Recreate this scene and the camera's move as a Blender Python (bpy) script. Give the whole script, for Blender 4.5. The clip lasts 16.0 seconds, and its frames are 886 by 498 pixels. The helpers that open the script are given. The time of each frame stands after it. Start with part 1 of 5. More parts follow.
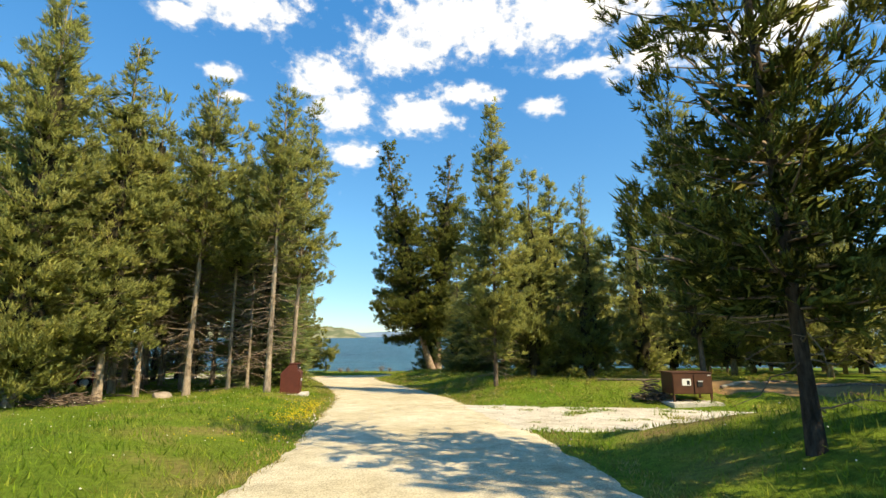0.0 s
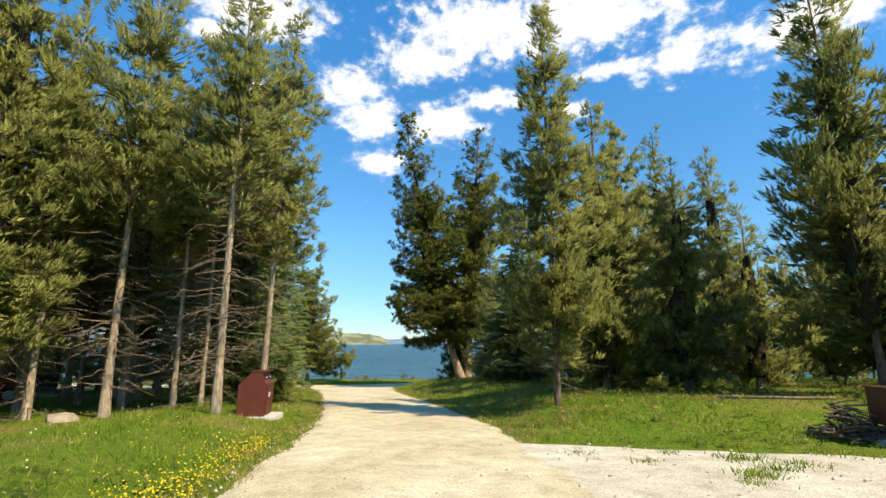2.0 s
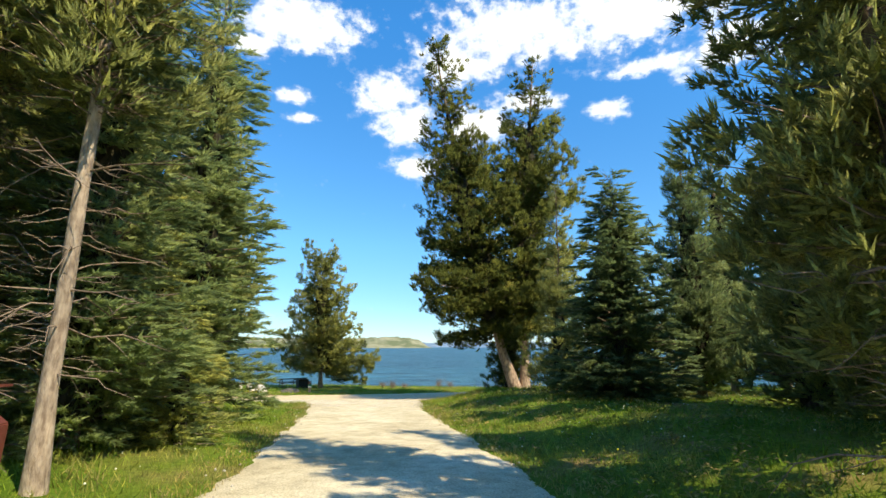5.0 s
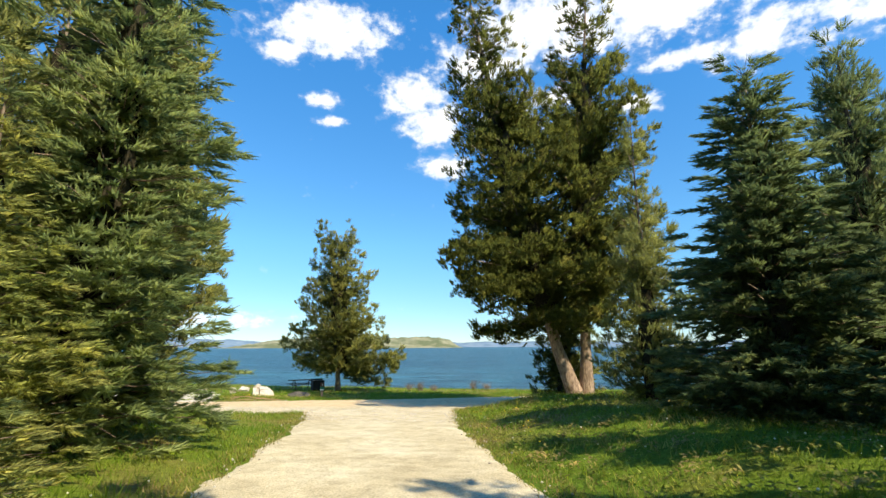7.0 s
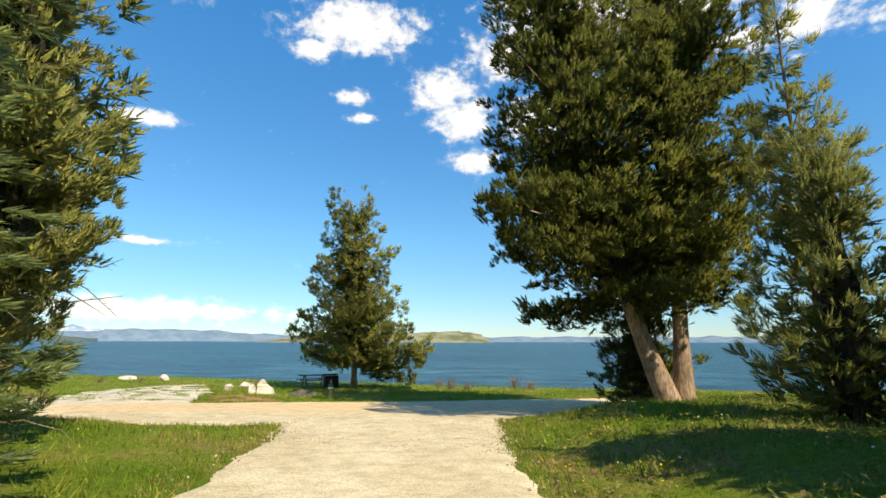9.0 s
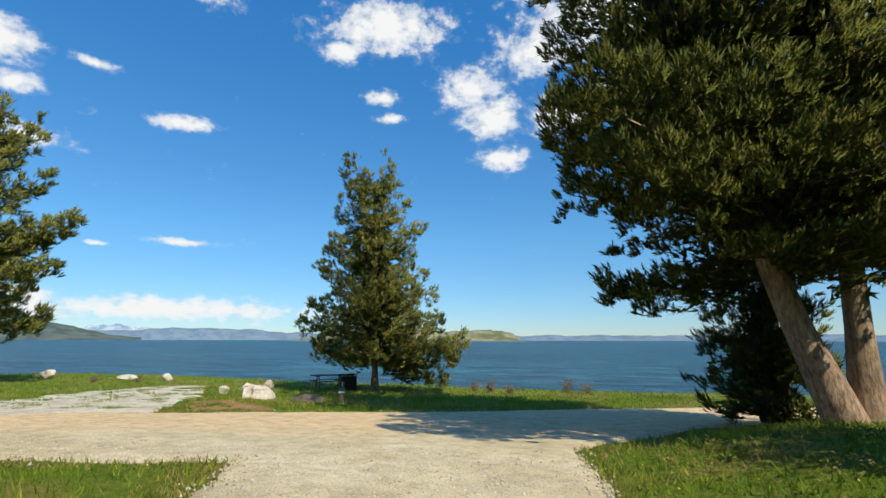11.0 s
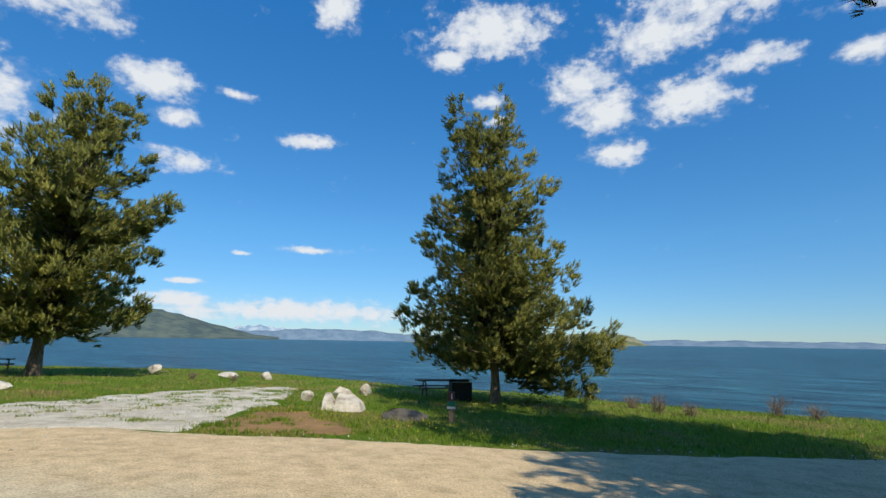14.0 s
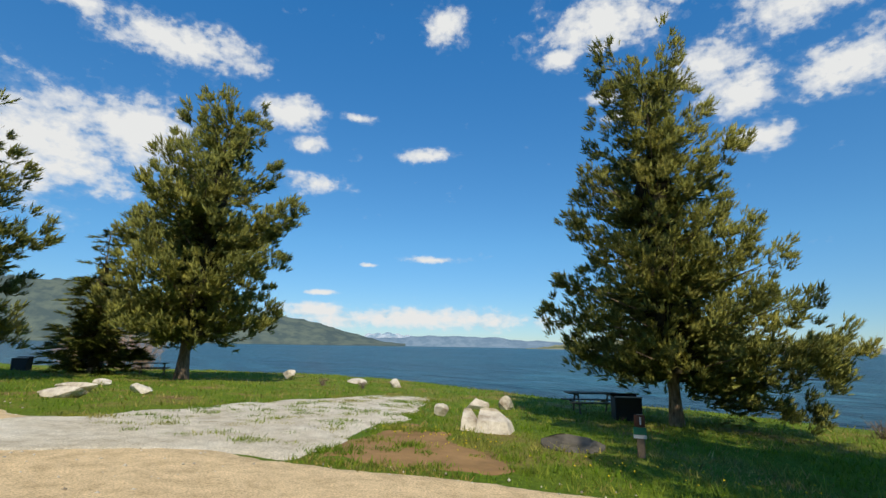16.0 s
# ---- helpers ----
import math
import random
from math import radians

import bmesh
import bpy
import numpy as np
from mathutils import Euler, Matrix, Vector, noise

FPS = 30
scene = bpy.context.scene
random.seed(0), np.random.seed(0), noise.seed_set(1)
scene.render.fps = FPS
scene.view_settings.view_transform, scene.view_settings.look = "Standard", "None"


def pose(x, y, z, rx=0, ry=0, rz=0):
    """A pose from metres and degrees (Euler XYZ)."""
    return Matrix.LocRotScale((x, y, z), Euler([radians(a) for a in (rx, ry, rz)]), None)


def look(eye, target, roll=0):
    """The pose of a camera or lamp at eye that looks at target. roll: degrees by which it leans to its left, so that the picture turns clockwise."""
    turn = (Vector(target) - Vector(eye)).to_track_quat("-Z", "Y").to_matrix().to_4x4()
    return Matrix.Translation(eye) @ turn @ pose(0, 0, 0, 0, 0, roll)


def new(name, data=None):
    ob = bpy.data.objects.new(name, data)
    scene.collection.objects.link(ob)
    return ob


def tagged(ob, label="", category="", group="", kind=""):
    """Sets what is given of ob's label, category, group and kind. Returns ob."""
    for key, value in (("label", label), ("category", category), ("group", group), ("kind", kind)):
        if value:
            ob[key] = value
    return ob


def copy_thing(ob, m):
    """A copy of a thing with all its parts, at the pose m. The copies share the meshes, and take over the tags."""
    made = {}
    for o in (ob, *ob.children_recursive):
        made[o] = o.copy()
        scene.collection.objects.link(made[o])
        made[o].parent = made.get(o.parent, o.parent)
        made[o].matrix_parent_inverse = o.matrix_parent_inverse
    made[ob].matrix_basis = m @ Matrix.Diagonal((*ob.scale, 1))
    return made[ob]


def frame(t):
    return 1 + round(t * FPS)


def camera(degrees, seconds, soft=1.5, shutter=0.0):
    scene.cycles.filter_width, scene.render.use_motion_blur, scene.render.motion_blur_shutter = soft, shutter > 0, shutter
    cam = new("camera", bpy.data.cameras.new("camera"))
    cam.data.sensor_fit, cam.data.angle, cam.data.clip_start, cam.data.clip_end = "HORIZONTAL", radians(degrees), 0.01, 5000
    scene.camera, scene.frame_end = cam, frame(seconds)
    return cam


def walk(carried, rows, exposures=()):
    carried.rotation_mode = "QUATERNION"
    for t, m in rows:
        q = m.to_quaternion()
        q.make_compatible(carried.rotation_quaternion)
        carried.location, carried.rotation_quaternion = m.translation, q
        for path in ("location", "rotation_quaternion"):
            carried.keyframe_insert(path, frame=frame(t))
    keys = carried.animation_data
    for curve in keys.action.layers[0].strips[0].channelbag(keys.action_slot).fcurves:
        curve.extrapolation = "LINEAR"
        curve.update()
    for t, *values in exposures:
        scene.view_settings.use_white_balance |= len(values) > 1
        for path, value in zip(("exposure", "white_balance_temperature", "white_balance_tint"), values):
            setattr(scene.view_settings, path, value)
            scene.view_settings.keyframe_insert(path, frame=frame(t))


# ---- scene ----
cam = camera(84.3, 16.0, soft=1.45)
METRES, EYE, TILT, LEAN, TURN = 45.0, 1.6, 10.3, 0.0, 0.0
ROWS = [
    (0.0, 0.0, 0.0, 0.0, 0.0, -0.17, -0.0),
    (0.5, -0.0001, 0.0389, -0.0092, 0.7, -0.05, 0.21),
    (1.0, -0.0007, 0.0771, -0.0182, 1.52, 0.31, 0.28),
    (1.5, -0.0023, 0.115, -0.0271, 2.4, 0.53, 0.42),
    (2.0, -0.0048, 0.1539, -0.0358, 3.13, 0.6, 0.61),
    (2.5, -0.008, 0.1928, -0.0443, 3.84, 0.83, 0.76),
    (3.0, -0.0111, 0.2324, -0.0531, 4.57, 1.0, 0.87),
    (3.5, -0.0146, 0.2719, -0.0619, 5.22, 0.92, 0.86),
    (4.0, -0.0186, 0.3099, -0.0703, 5.93, 0.93, 0.99),
    (6.5, -0.0464, 0.4782, -0.1088, 10.06, 1.27, 1.91),
    (7.0, -0.0533, 0.5096, -0.1158, 10.93, 1.17, 2.09),
    (7.5, -0.06, 0.5411, -0.123, 11.67, 0.92, 2.22),
    (8.0, -0.0672, 0.5733, -0.1303, 12.51, 0.73, 2.34),
    (8.5, -0.076, 0.6057, -0.1376, 13.41, 0.63, 2.41),
    (9.0, -0.0847, 0.6383, -0.1455, 14.49, 0.72, 2.48),
    (11.5, -0.1299, 0.7694, -0.1756, 18.71, 0.76, 3.26),
    (12.0, -0.1375, 0.7896, -0.1802, 19.51, 0.8, 3.4),
    (12.5, -0.1467, 0.8102, -0.1853, 20.97, 0.75, 3.49),
    (13.0, -0.1582, 0.8313, -0.1901, 23.63, 0.95, 3.63),
    (13.5, -0.1723, 0.8516, -0.195, 27.08, 1.23, 3.96),
    (14.0, -0.1884, 0.8704, -0.1989, 31.02, 1.9, 4.41),
    (14.5, -0.2052, 0.8864, -0.2025, 35.27, 2.47, 4.99),
    (15.0, -0.2205, 0.8996, -0.206, 39.17, 2.98, 5.55),
    (15.5, -0.2344, 0.9096, -0.2081, 42.43, 3.55, 5.97),
    (16.0, -0.2459, 0.9176, -0.2098, 44.89, 3.97, 6.35),
]
walk(cam, [(t, pose(0, 0, EYE, TILT, LEAN, TURN) @ pose(METRES * x, METRES * y, METRES * z, 90 + pitch, roll, yaw)) for t, x, y, z, yaw, pitch, roll in ROWS], exposures=[(0.0, 0.58, 8400, 8), (1.0, 0.66, 8500, 8), (2.0, 0.50, 7600, 8), (2.6, 0.44, 7200, 8), (4.0, 0.62, 7200, 8), (6.4, 0.56, 7200, 8), (9.2, 0.36, 7900, 8), (11.3, -0.06, 6800, 8), (12.5, -0.16, 6550, 8), (14.5, -0.20, 6550, 8), (16.0, -0.20, 7000, 8)])

# ---- world and sun ----
SUN_AZ, SUN_EL = 125.0, 48.0          # degrees clockwise from +y, and above the horizon
SKY, CLOUD_LIGHT = 0.090, 0.95


def math_node(nt, op, a, b=None, c=None, clamp=False):
    n = nt.nodes.new("ShaderNodeMath")
    n.operation, n.use_clamp = op, clamp
    for i, v in enumerate((a, b, c)):
        if v is None:
            continue
        if isinstance(v, (int, float)):
            n.inputs[i].default_value = v
        else:
            nt.links.new(v, n.inputs[i])
    return n.outputs[0]


def vec_node(nt, op, a, b=None):
    n = nt.nodes.new("ShaderNodeVectorMath")
    n.operation = op
    for i, v in enumerate((a, b)):
        if v is None:
            continue
        if isinstance(v, tuple):
            n.inputs[i].default_value = v
        else:
            nt.links.new(v, n.inputs[i])
    return n.outputs["Value"] if op == "LENGTH" else n.outputs[0]


def noise_node(nt, vec, scale, detail=4.0, rough=0.55):
    n = nt.nodes.new("ShaderNodeTexNoise")
    n.inputs["Scale"].default_value, n.inputs["Detail"].default_value, n.inputs["Roughness"].default_value = scale, detail, rough
    if vec is not None:
        nt.links.new(vec, n.inputs["Vector"])
    return n.outputs["Fac"]


def ramp(nt, fac, stops):
    n = nt.nodes.new("ShaderNodeValToRGB")
    el = n.color_ramp.elements
    while len(el) < len(stops):
        el.new(0.5)
    for e, (p, c) in zip(el, stops):
        e.position, e.color = p, (*c, 1) if len(c) == 3 else c
    nt.links.new(fac, n.inputs[0])
    return n.outputs[0]


def mix_col(nt, fac, a, b, blend="MIX"):
    n = nt.nodes.new("ShaderNodeMix")
    n.data_type, n.blend_type = "RGBA", blend
    for sock, v in ((n.inputs[0], fac), (n.inputs[6], a), (n.inputs[7], b)):
        if isinstance(v, (int, float)):
            sock.default_value = v
        elif isinstance(v, tuple):
            sock.default_value = (*v, 1)
        else:
            nt.links.new(v, sock)
    return n.outputs[2]


# fair-weather clouds: bearing (degrees left of +y), height, and half-sizes
CLOUDS = [
    (-2, 35, 11, 3.6), (-16, 35, 12, 4.2), (6, 32, 6.5, 2.4), (15, 28.6, 4.6, 2.2), (12, 25.6, 4.0, 2.6), (4, 25.2, 5.8, 2.2),
    (-2.6, 27.7, 4.2, 1.4), (10.6, 20.8, 3.4, 1.4), (-12.3, 25.9, 2.3, 1.2), (-17, 29.4, 4.5, 0.9), (-25.4, 29.2, 4.8, 2.3),
    (-37, 29, 8, 2.6), (26, 34.6, 8.2, 2.8), (31, 31.8, 2.4, 1.2), (25.9, 27.4, 2.1, 0.9), (24.9, 25.2, 1.8, 0.6),
    (76, 29.6, 8.2, 2.2), (88, 17.5, 9.0, 5.4), (79, 20.0, 6.5, 4.0), (64, 25.4, 3.9, 1.9), (62, 22.2, 2.3, 1.0),
    (60.7, 18, 3.9, 1.2), (47.7, 22, 3.9, 0.8), (46.3, 9.9, 3.3, 0.5), (54.3, 9.1, 1.1, 0.3), (48, 3.0, 17, 1.2), (60, 3.7, 5, 0.8),
    (45.5, 35.6, 3.0, 2.0), (86, 30.4, 4.2, 0.9), (56.2, 25.6, 2.1, 0.6), (59.2, 5.8, 1.6, 0.3),
]


def make_world():
    w = bpy.data.worlds.new("sky")
    scene.world = w
    w.use_nodes = True
    nt = w.node_tree
    nt.nodes.clear()
    sky = nt.nodes.new("ShaderNodeTexSky")
    sky.sky_type, sky.sun_disc = "NISHITA", False
    sky.sun_elevation, sky.sun_rotation = radians(SUN_EL), radians(SUN_AZ)
    sky.altitude, sky.air_density, sky.dust_density, sky.ozone_density = 1900, 1.0, 0.3, 3.0
    tc = nt.nodes.new("ShaderNodeTexCoord").outputs["Generated"]
    d = vec_node(nt, "NORMALIZE", tc)
    xyz = nt.nodes.new("ShaderNodeSeparateXYZ")
    nt.links.new(d, xyz.inputs[0])
    neg = math_node(nt, "MULTIPLY", xyz.outputs[0], -1.0)
    az = math_node(nt, "MULTIPLY", math_node(nt, "ARCTAN2", neg, xyz.outputs[1]), 57.29578)
    el = math_node(nt, "MULTIPLY", math_node(nt, "ARCSINE", xyz.outputs[2]), 57.29578)
    com = nt.nodes.new("ShaderNodeCombineXYZ")
    nt.links.new(az, com.inputs[0])
    nt.links.new(el, com.inputs[1])
    stretched = vec_node(nt, "MULTIPLY", com.outputs[0], (0.7, 1.0, 1.0))
    n1 = noise_node(nt, stretched, 0.3, 4.0, 0.5)
    n2 = noise_node(nt, stretched, 0.75, 3.0, 0.45)
    wisp = noise_node(nt, stretched, 1.7, 4.0, 0.6)
    best = None
    for a, e, ra, re in CLOUDS:
        v = vec_node(nt, "MULTIPLY", vec_node(nt, "SUBTRACT", com.outputs[0], (a, e, 0.0)), (1 / ra, 1 / re, 0.0))
        ln = vec_node(nt, "LENGTH", v)
        best = ln if best is None else math_node(nt, "SMOOTH_MIN", best, ln, 0.25)
    # unseen broken cloud added behind and overhead, to whiten the fill light
    n3 = noise_node(nt, vec_node(nt, "MULTIPLY", d, (1.0, 1.0, 1.6)), 2.6, 5.0, 0.55)
    away = math_node(nt, "MULTIPLY", math_node(nt, "SUBTRACT", math_node(nt, "ABSOLUTE", math_node(nt, "SUBTRACT", az, 24.0)), 72.0), 0.08, clamp=True)
    over = math_node(nt, "MULTIPLY", math_node(nt, "SUBTRACT", el, 42.0), 0.1, clamp=True)
    rest = math_node(nt, "MULTIPLY", math_node(nt, "MAXIMUM", away, over), math_node(nt, "SUBTRACT", 1.0, math_node(nt, "LESS_THAN", el, 3.0)))
    rest = math_node(nt, "MULTIPLY", rest, math_node(nt, "MULTIPLY", math_node(nt, "SUBTRACT", n3, 0.53), 6.0))
    edge = math_node(nt, "MAXIMUM", math_node(nt, "SUBTRACT", 1.25, best), math_node(nt, "SUBTRACT", rest, 0.4))
    edge = math_node(nt, "ADD", edge, math_node(nt, "MULTIPLY", math_node(nt, "SUBTRACT", n1, 0.5), 1.6))
    edge = math_node(nt, "ADD", edge, math_node(nt, "MULTIPLY", math_node(nt, "SUBTRACT", n2, 0.5), 1.25))
    edge = math_node(nt, "ADD", edge, math_node(nt, "MULTIPLY", math_node(nt, "SUBTRACT", wisp, 0.5), 0.9))
    mask = ramp(nt, edge, [(0.0, (0, 0, 0)), (0.25, (0.1, 0.1, 0.1)), (0.55, (0.62, 0.62, 0.62)), (0.95, (1, 1, 1))])
    shade = ramp(nt, math_node(nt, "ADD", math_node(nt, "MULTIPLY", n2, 0.8), math_node(nt, "MULTIPLY", edge, 0.35)),
                 [(0.3, (0.68, 0.76, 0.87)), (0.6, (0.94, 0.98, 1.05))])
    bg = nt.nodes.new("ShaderNodeBackground")
    grade = ramp(nt, math_node(nt, "DIVIDE", el, 90.0), [(0.0, (0.150, 0.180, 0.218)), (0.13, (0.148, 0.28, 0.338)), (0.40, (0.096, 0.355, 0.51)), (1.0, (0.096, 0.355, 0.51))])
    tint = mix_col(nt, 1.0, sky.outputs[0], vec_node(nt, "MULTIPLY", grade, (5.4, 5.4, 5.4)), "MULTIPLY")
    nt.links.new(tint, bg.inputs[0])
    bg.inputs[1].default_value = SKY
    cl = nt.nodes.new("ShaderNodeBackground")
    nt.links.new(shade, cl.inputs[0])
    cl.inputs[1].default_value = CLOUD_LIGHT
    mx = nt.nodes.new("ShaderNodeMixShader")
    nt.links.new(mask, mx.inputs[0])
    nt.links.new(bg.outputs[0], mx.inputs[1])
    nt.links.new(cl.outputs[0], mx.inputs[2])
    out = nt.nodes.new("ShaderNodeOutputWorld")
    nt.links.new(mx.outputs[0], out.inputs[0])


make_world()
a, e = radians(SUN_AZ), radians(SUN_EL)
sun_data = bpy.data.lights.new("sun", "SUN")
sun_data.energy, sun_data.angle, sun_data.color = 5.0, radians(0.53), (1.0, 0.90, 0.72)
sun = new("sun", sun_data)
toward = Vector((math.sin(a) * math.cos(e), math.cos(a) * math.cos(e), math.sin(e)))
sun.matrix_world = look(toward * 100, (0, 0, 0))


# ---- materials ----
def material(name, build, rough=0.8, spec=0.3):
    m = bpy.data.materials.new(name)
    m.use_nodes = True
    nt = m.node_tree
    b = nt.nodes["Principled BSDF"]
    b.inputs["Roughness"].default_value = rough
    b.inputs["Specular IOR Level"].default_value = spec
    co = nt.nodes.new("ShaderNodeTexCoord").outputs["Object"]
    build(nt, b, co)
    return m


def bump(nt, b, height, strength=0.5, distance=0.02):
    n = nt.nodes.new("ShaderNodeBump")
    n.inputs["Strength"].default_value, n.inputs["Distance"].default_value = strength, distance
    nt.links.new(height, n.inputs["Height"])
    nt.links.new(n.outputs[0], b.inputs["Normal"])


def world_co(nt):
    return nt.nodes.new("ShaderNodeNewGeometry").outputs["Position"]


def grass_floor(nt, b, co):
    p = world_co(nt)
    c = ramp(nt, noise_node(nt, p, 0.35, 5), [(0.3, (0.115, 0.205, 0.018)), (0.52, (0.165, 0.235, 0.026)), (0.6, (0.24, 0.24, 0.055)), (0.7, (0.29, 0.195, 0.085))])
    c = mix_col(nt, 0.7, c, ramp(nt, noise_node(nt, p, 9, 5, 0.7), [(0.3, (0.35, 0.35, 0.35)), (0.7, (1.3, 1.3, 1.3))]), "MULTIPLY")
    nt.links.new(c, b.inputs["Base Color"])
    bump(nt, b, noise_node(nt, p, 22, 6, 0.7), 1.0, 0.06)


def leaf(nt, b, stops, scale=0.8, trans=0.35, vary=0.5, fine=0.0):
    p = world_co(nt)
    c = ramp(nt, noise_node(nt, p, scale, 3), stops)
    r = nt.nodes.new("ShaderNodeNewGeometry").outputs["Random Per Island"]
    c = mix_col(nt, vary, c, ramp(nt, r, [(0.0, (0.5, 0.5, 0.47)), (0.5, (0.95, 0.97, 0.9)), (1.0, (1.6, 1.5, 1.25))]), "MULTIPLY")
    c = mix_col(nt, 0.8, c, ramp(nt, noise_node(nt, p, 4.5, 2), [(0.3, (0.55, 0.6, 0.6)), (0.5, (1.0, 1.0, 1.0)), (0.7, (1.5, 1.4, 1.15))]), "MULTIPLY")
    c = mix_col(nt, fine, c, ramp(nt, noise_node(nt, p, 26, 2, 0.7), [(0.36, (0.3, 0.32, 0.34)), (0.5, (0.95, 0.95, 0.95)), (0.68, (1.5, 1.45, 1.25))]), "MULTIPLY")
    nt.links.new(c, b.inputs["Base Color"])
    bump(nt, b, noise_node(nt, p, 40, 2, 0.8), 0.8, 0.03)
    t = nt.nodes.new("ShaderNodeBsdfTranslucent")
    nt.links.new(c, t.inputs[0])
    mx = nt.nodes.new("ShaderNodeMixShader")
    mx.inputs[0].default_value = trans
    nt.links.new(b.outputs[0], mx.inputs[1])
    nt.links.new(t.outputs[0], mx.inputs[2])
    nt.links.new(mx.outputs[0], nt.nodes["Material Output"].inputs[0])


def bark_build(light, dark):
    def f(nt, b, co):
        p = world_co(nt)
        st = vec_node(nt, "MULTIPLY", p, (1.0, 1.0, 0.3))
        c = ramp(nt, noise_node(nt, st, 14, 6, 0.65), [(0.35, dark), (0.62, light)])
        c = mix_col(nt, 0.6, c, ramp(nt, noise_node(nt, p, 1.1, 3), [(0.3, (0.5, 0.5, 0.5)), (0.7, (1.25, 1.2, 1.15))]), "MULTIPLY")
        nt.links.new(c, b.inputs["Base Color"])
        bump(nt, b, noise_node(nt, st, 30, 5, 0.7), 0.9, 0.03)
    return f


def gravel_build(stops, tone=(0.84, 1.08), dirt=None):
    def f(nt, b, co):
        p = world_co(nt)
        c = ramp(nt, noise_node(nt, p, 0.5, 5, 0.6), stops)
        if dirt:
            # the lakeside road is browner dirt
            sep = nt.nodes.new("ShaderNodeSeparateXYZ")
            nt.links.new(p, sep.inputs[0])
            along = math_node(nt, "ADD", sep.outputs[1], math_node(nt, "ADD", math_node(nt, "MULTIPLY", sep.outputs[0], -0.42), math_node(nt, "MULTIPLY", noise_node(nt, p, 0.6, 3), 3.0)))
            c = mix_col(nt, math_node(nt, "MULTIPLY", math_node(nt, "SUBTRACT", along, 49.8), 0.45, clamp=True), c, dirt)
        c = mix_col(nt, 0.8, c, ramp(nt, noise_node(nt, p, 2.6, 4, 0.65), [(0.34, (0.74, 0.72, 0.69)), (0.5, (0.98, 0.98, 0.97)), (0.66, (1.15, 1.15, 1.15))]), "MULTIPLY")
        lo, hi = tone
        c = mix_col(nt, 1.0, c, ramp(nt, noise_node(nt, p, 38, 3, 0.7), [(0.34, (lo * 0.6, lo * 0.6, lo * 0.58)), (0.5, (lo, lo, lo)), (0.7, (hi, hi, hi))]), "MULTIPLY")
        v = nt.nodes.new("ShaderNodeTexVoronoi")
        v.inputs["Scale"].default_value = 34
        v.inputs["Randomness"].default_value = 1.0
        nt.links.new(p, v.inputs["Vector"])
        c = mix_col(nt, 0.35, c, ramp(nt, v.outputs["Distance"], [(0.0, (1.15, 1.15, 1.15)), (0.6, (0.7, 0.7, 0.68))]), "MULTIPLY")
        nt.links.new(c, b.inputs["Base Color"])
        bump(nt, b, math_node(nt, "ADD", noise_node(nt, p, 30, 5, 0.7), math_node(nt, "MULTIPLY", v.outputs["Distance"], -0.4)), 0.7, 0.02)
    return f


def water_build(nt, b, co):
    p = world_co(nt)
    b.inputs["Roughness"].default_value = 0.32
    b.inputs["IOR"].default_value = 1.33
    st = vec_node(nt, "MULTIPLY", p, (0.45, 1.0, 1.0))
    wind = noise_node(nt, vec_node(nt, "MULTIPLY", p, (0.3, 1.0, 1.0)), 0.018, 5, 0.6)
    chop = noise_node(nt, st, 0.42, 5, 0.7)
    c = ramp(nt, wind, [(0.35, (0.012, 0.054, 0.074)), (0.65, (0.023, 0.084, 0.105))])
    # Chop and swell also paint ripple glints and dark troughs into the colour.
    c = mix_col(nt, 0.8, c, ramp(nt, chop, [(0.38, (0.2, 0.24, 0.3)), (0.52, (0.95, 0.95, 0.95)), (0.64, (2.3, 2.2, 2.1))]), "MULTIPLY")
    swell = noise_node(nt, vec_node(nt, "MULTIPLY", p, (0.22, 1.0, 1.0)), 0.13, 4, 0.6)
    c = mix_col(nt, 0.9, c, ramp(nt, swell, [(0.35, (0.55, 0.58, 0.62)), (0.65, (1.4, 1.38, 1.35))]), "MULTIPLY")
    nt.links.new(c, b.inputs["Base Color"])
    h = math_node(nt, "ADD", chop, math_node(nt, "MULTIPLY", noise_node(nt, st, 0.16, 3), 1.6))
    bump(nt, b, h, 1.0, 0.6)


def plain(color, var=0.35, scale=8.0, rough=0.6, bump_scale=60.0, bump_str=0.15):
    def f(nt, b, co):
        c = mix_col(nt, var, color, ramp(nt, noise_node(nt, co, scale, 5, 0.65), [(0.3, (0.35, 0.35, 0.35)), (0.7, (1.4, 1.4, 1.4))]), "MULTIPLY")
        nt.links.new(c, b.inputs["Base Color"])
        bump(nt, b, noise_node(nt, co, bump_scale, 4), bump_str, 0.01)
        b.inputs["Roughness"].default_value = rough
    return f


def rock_build(nt, b, co):
    p = world_co(nt)
    c = ramp(nt, noise_node(nt, p, 2.2, 6, 0.65), [(0.3, (0.24, 0.19, 0.14)), (0.5, (0.58, 0.53, 0.45)), (0.7, (0.76, 0.72, 0.64))])
    nt.links.new(c, b.inputs["Base Color"])
    bump(nt, b, noise_node(nt, p, 12, 8, 0.7), 0.8, 0.06)


def hill_build(low, high):
    def f(nt, b, co):
        p = world_co(nt)
        c = ramp(nt, noise_node(nt, p, 0.012, 5, 0.6), [(0.42, low), (0.58, high)])
        nt.links.new(c, b.inputs["Base Color"])
    return f


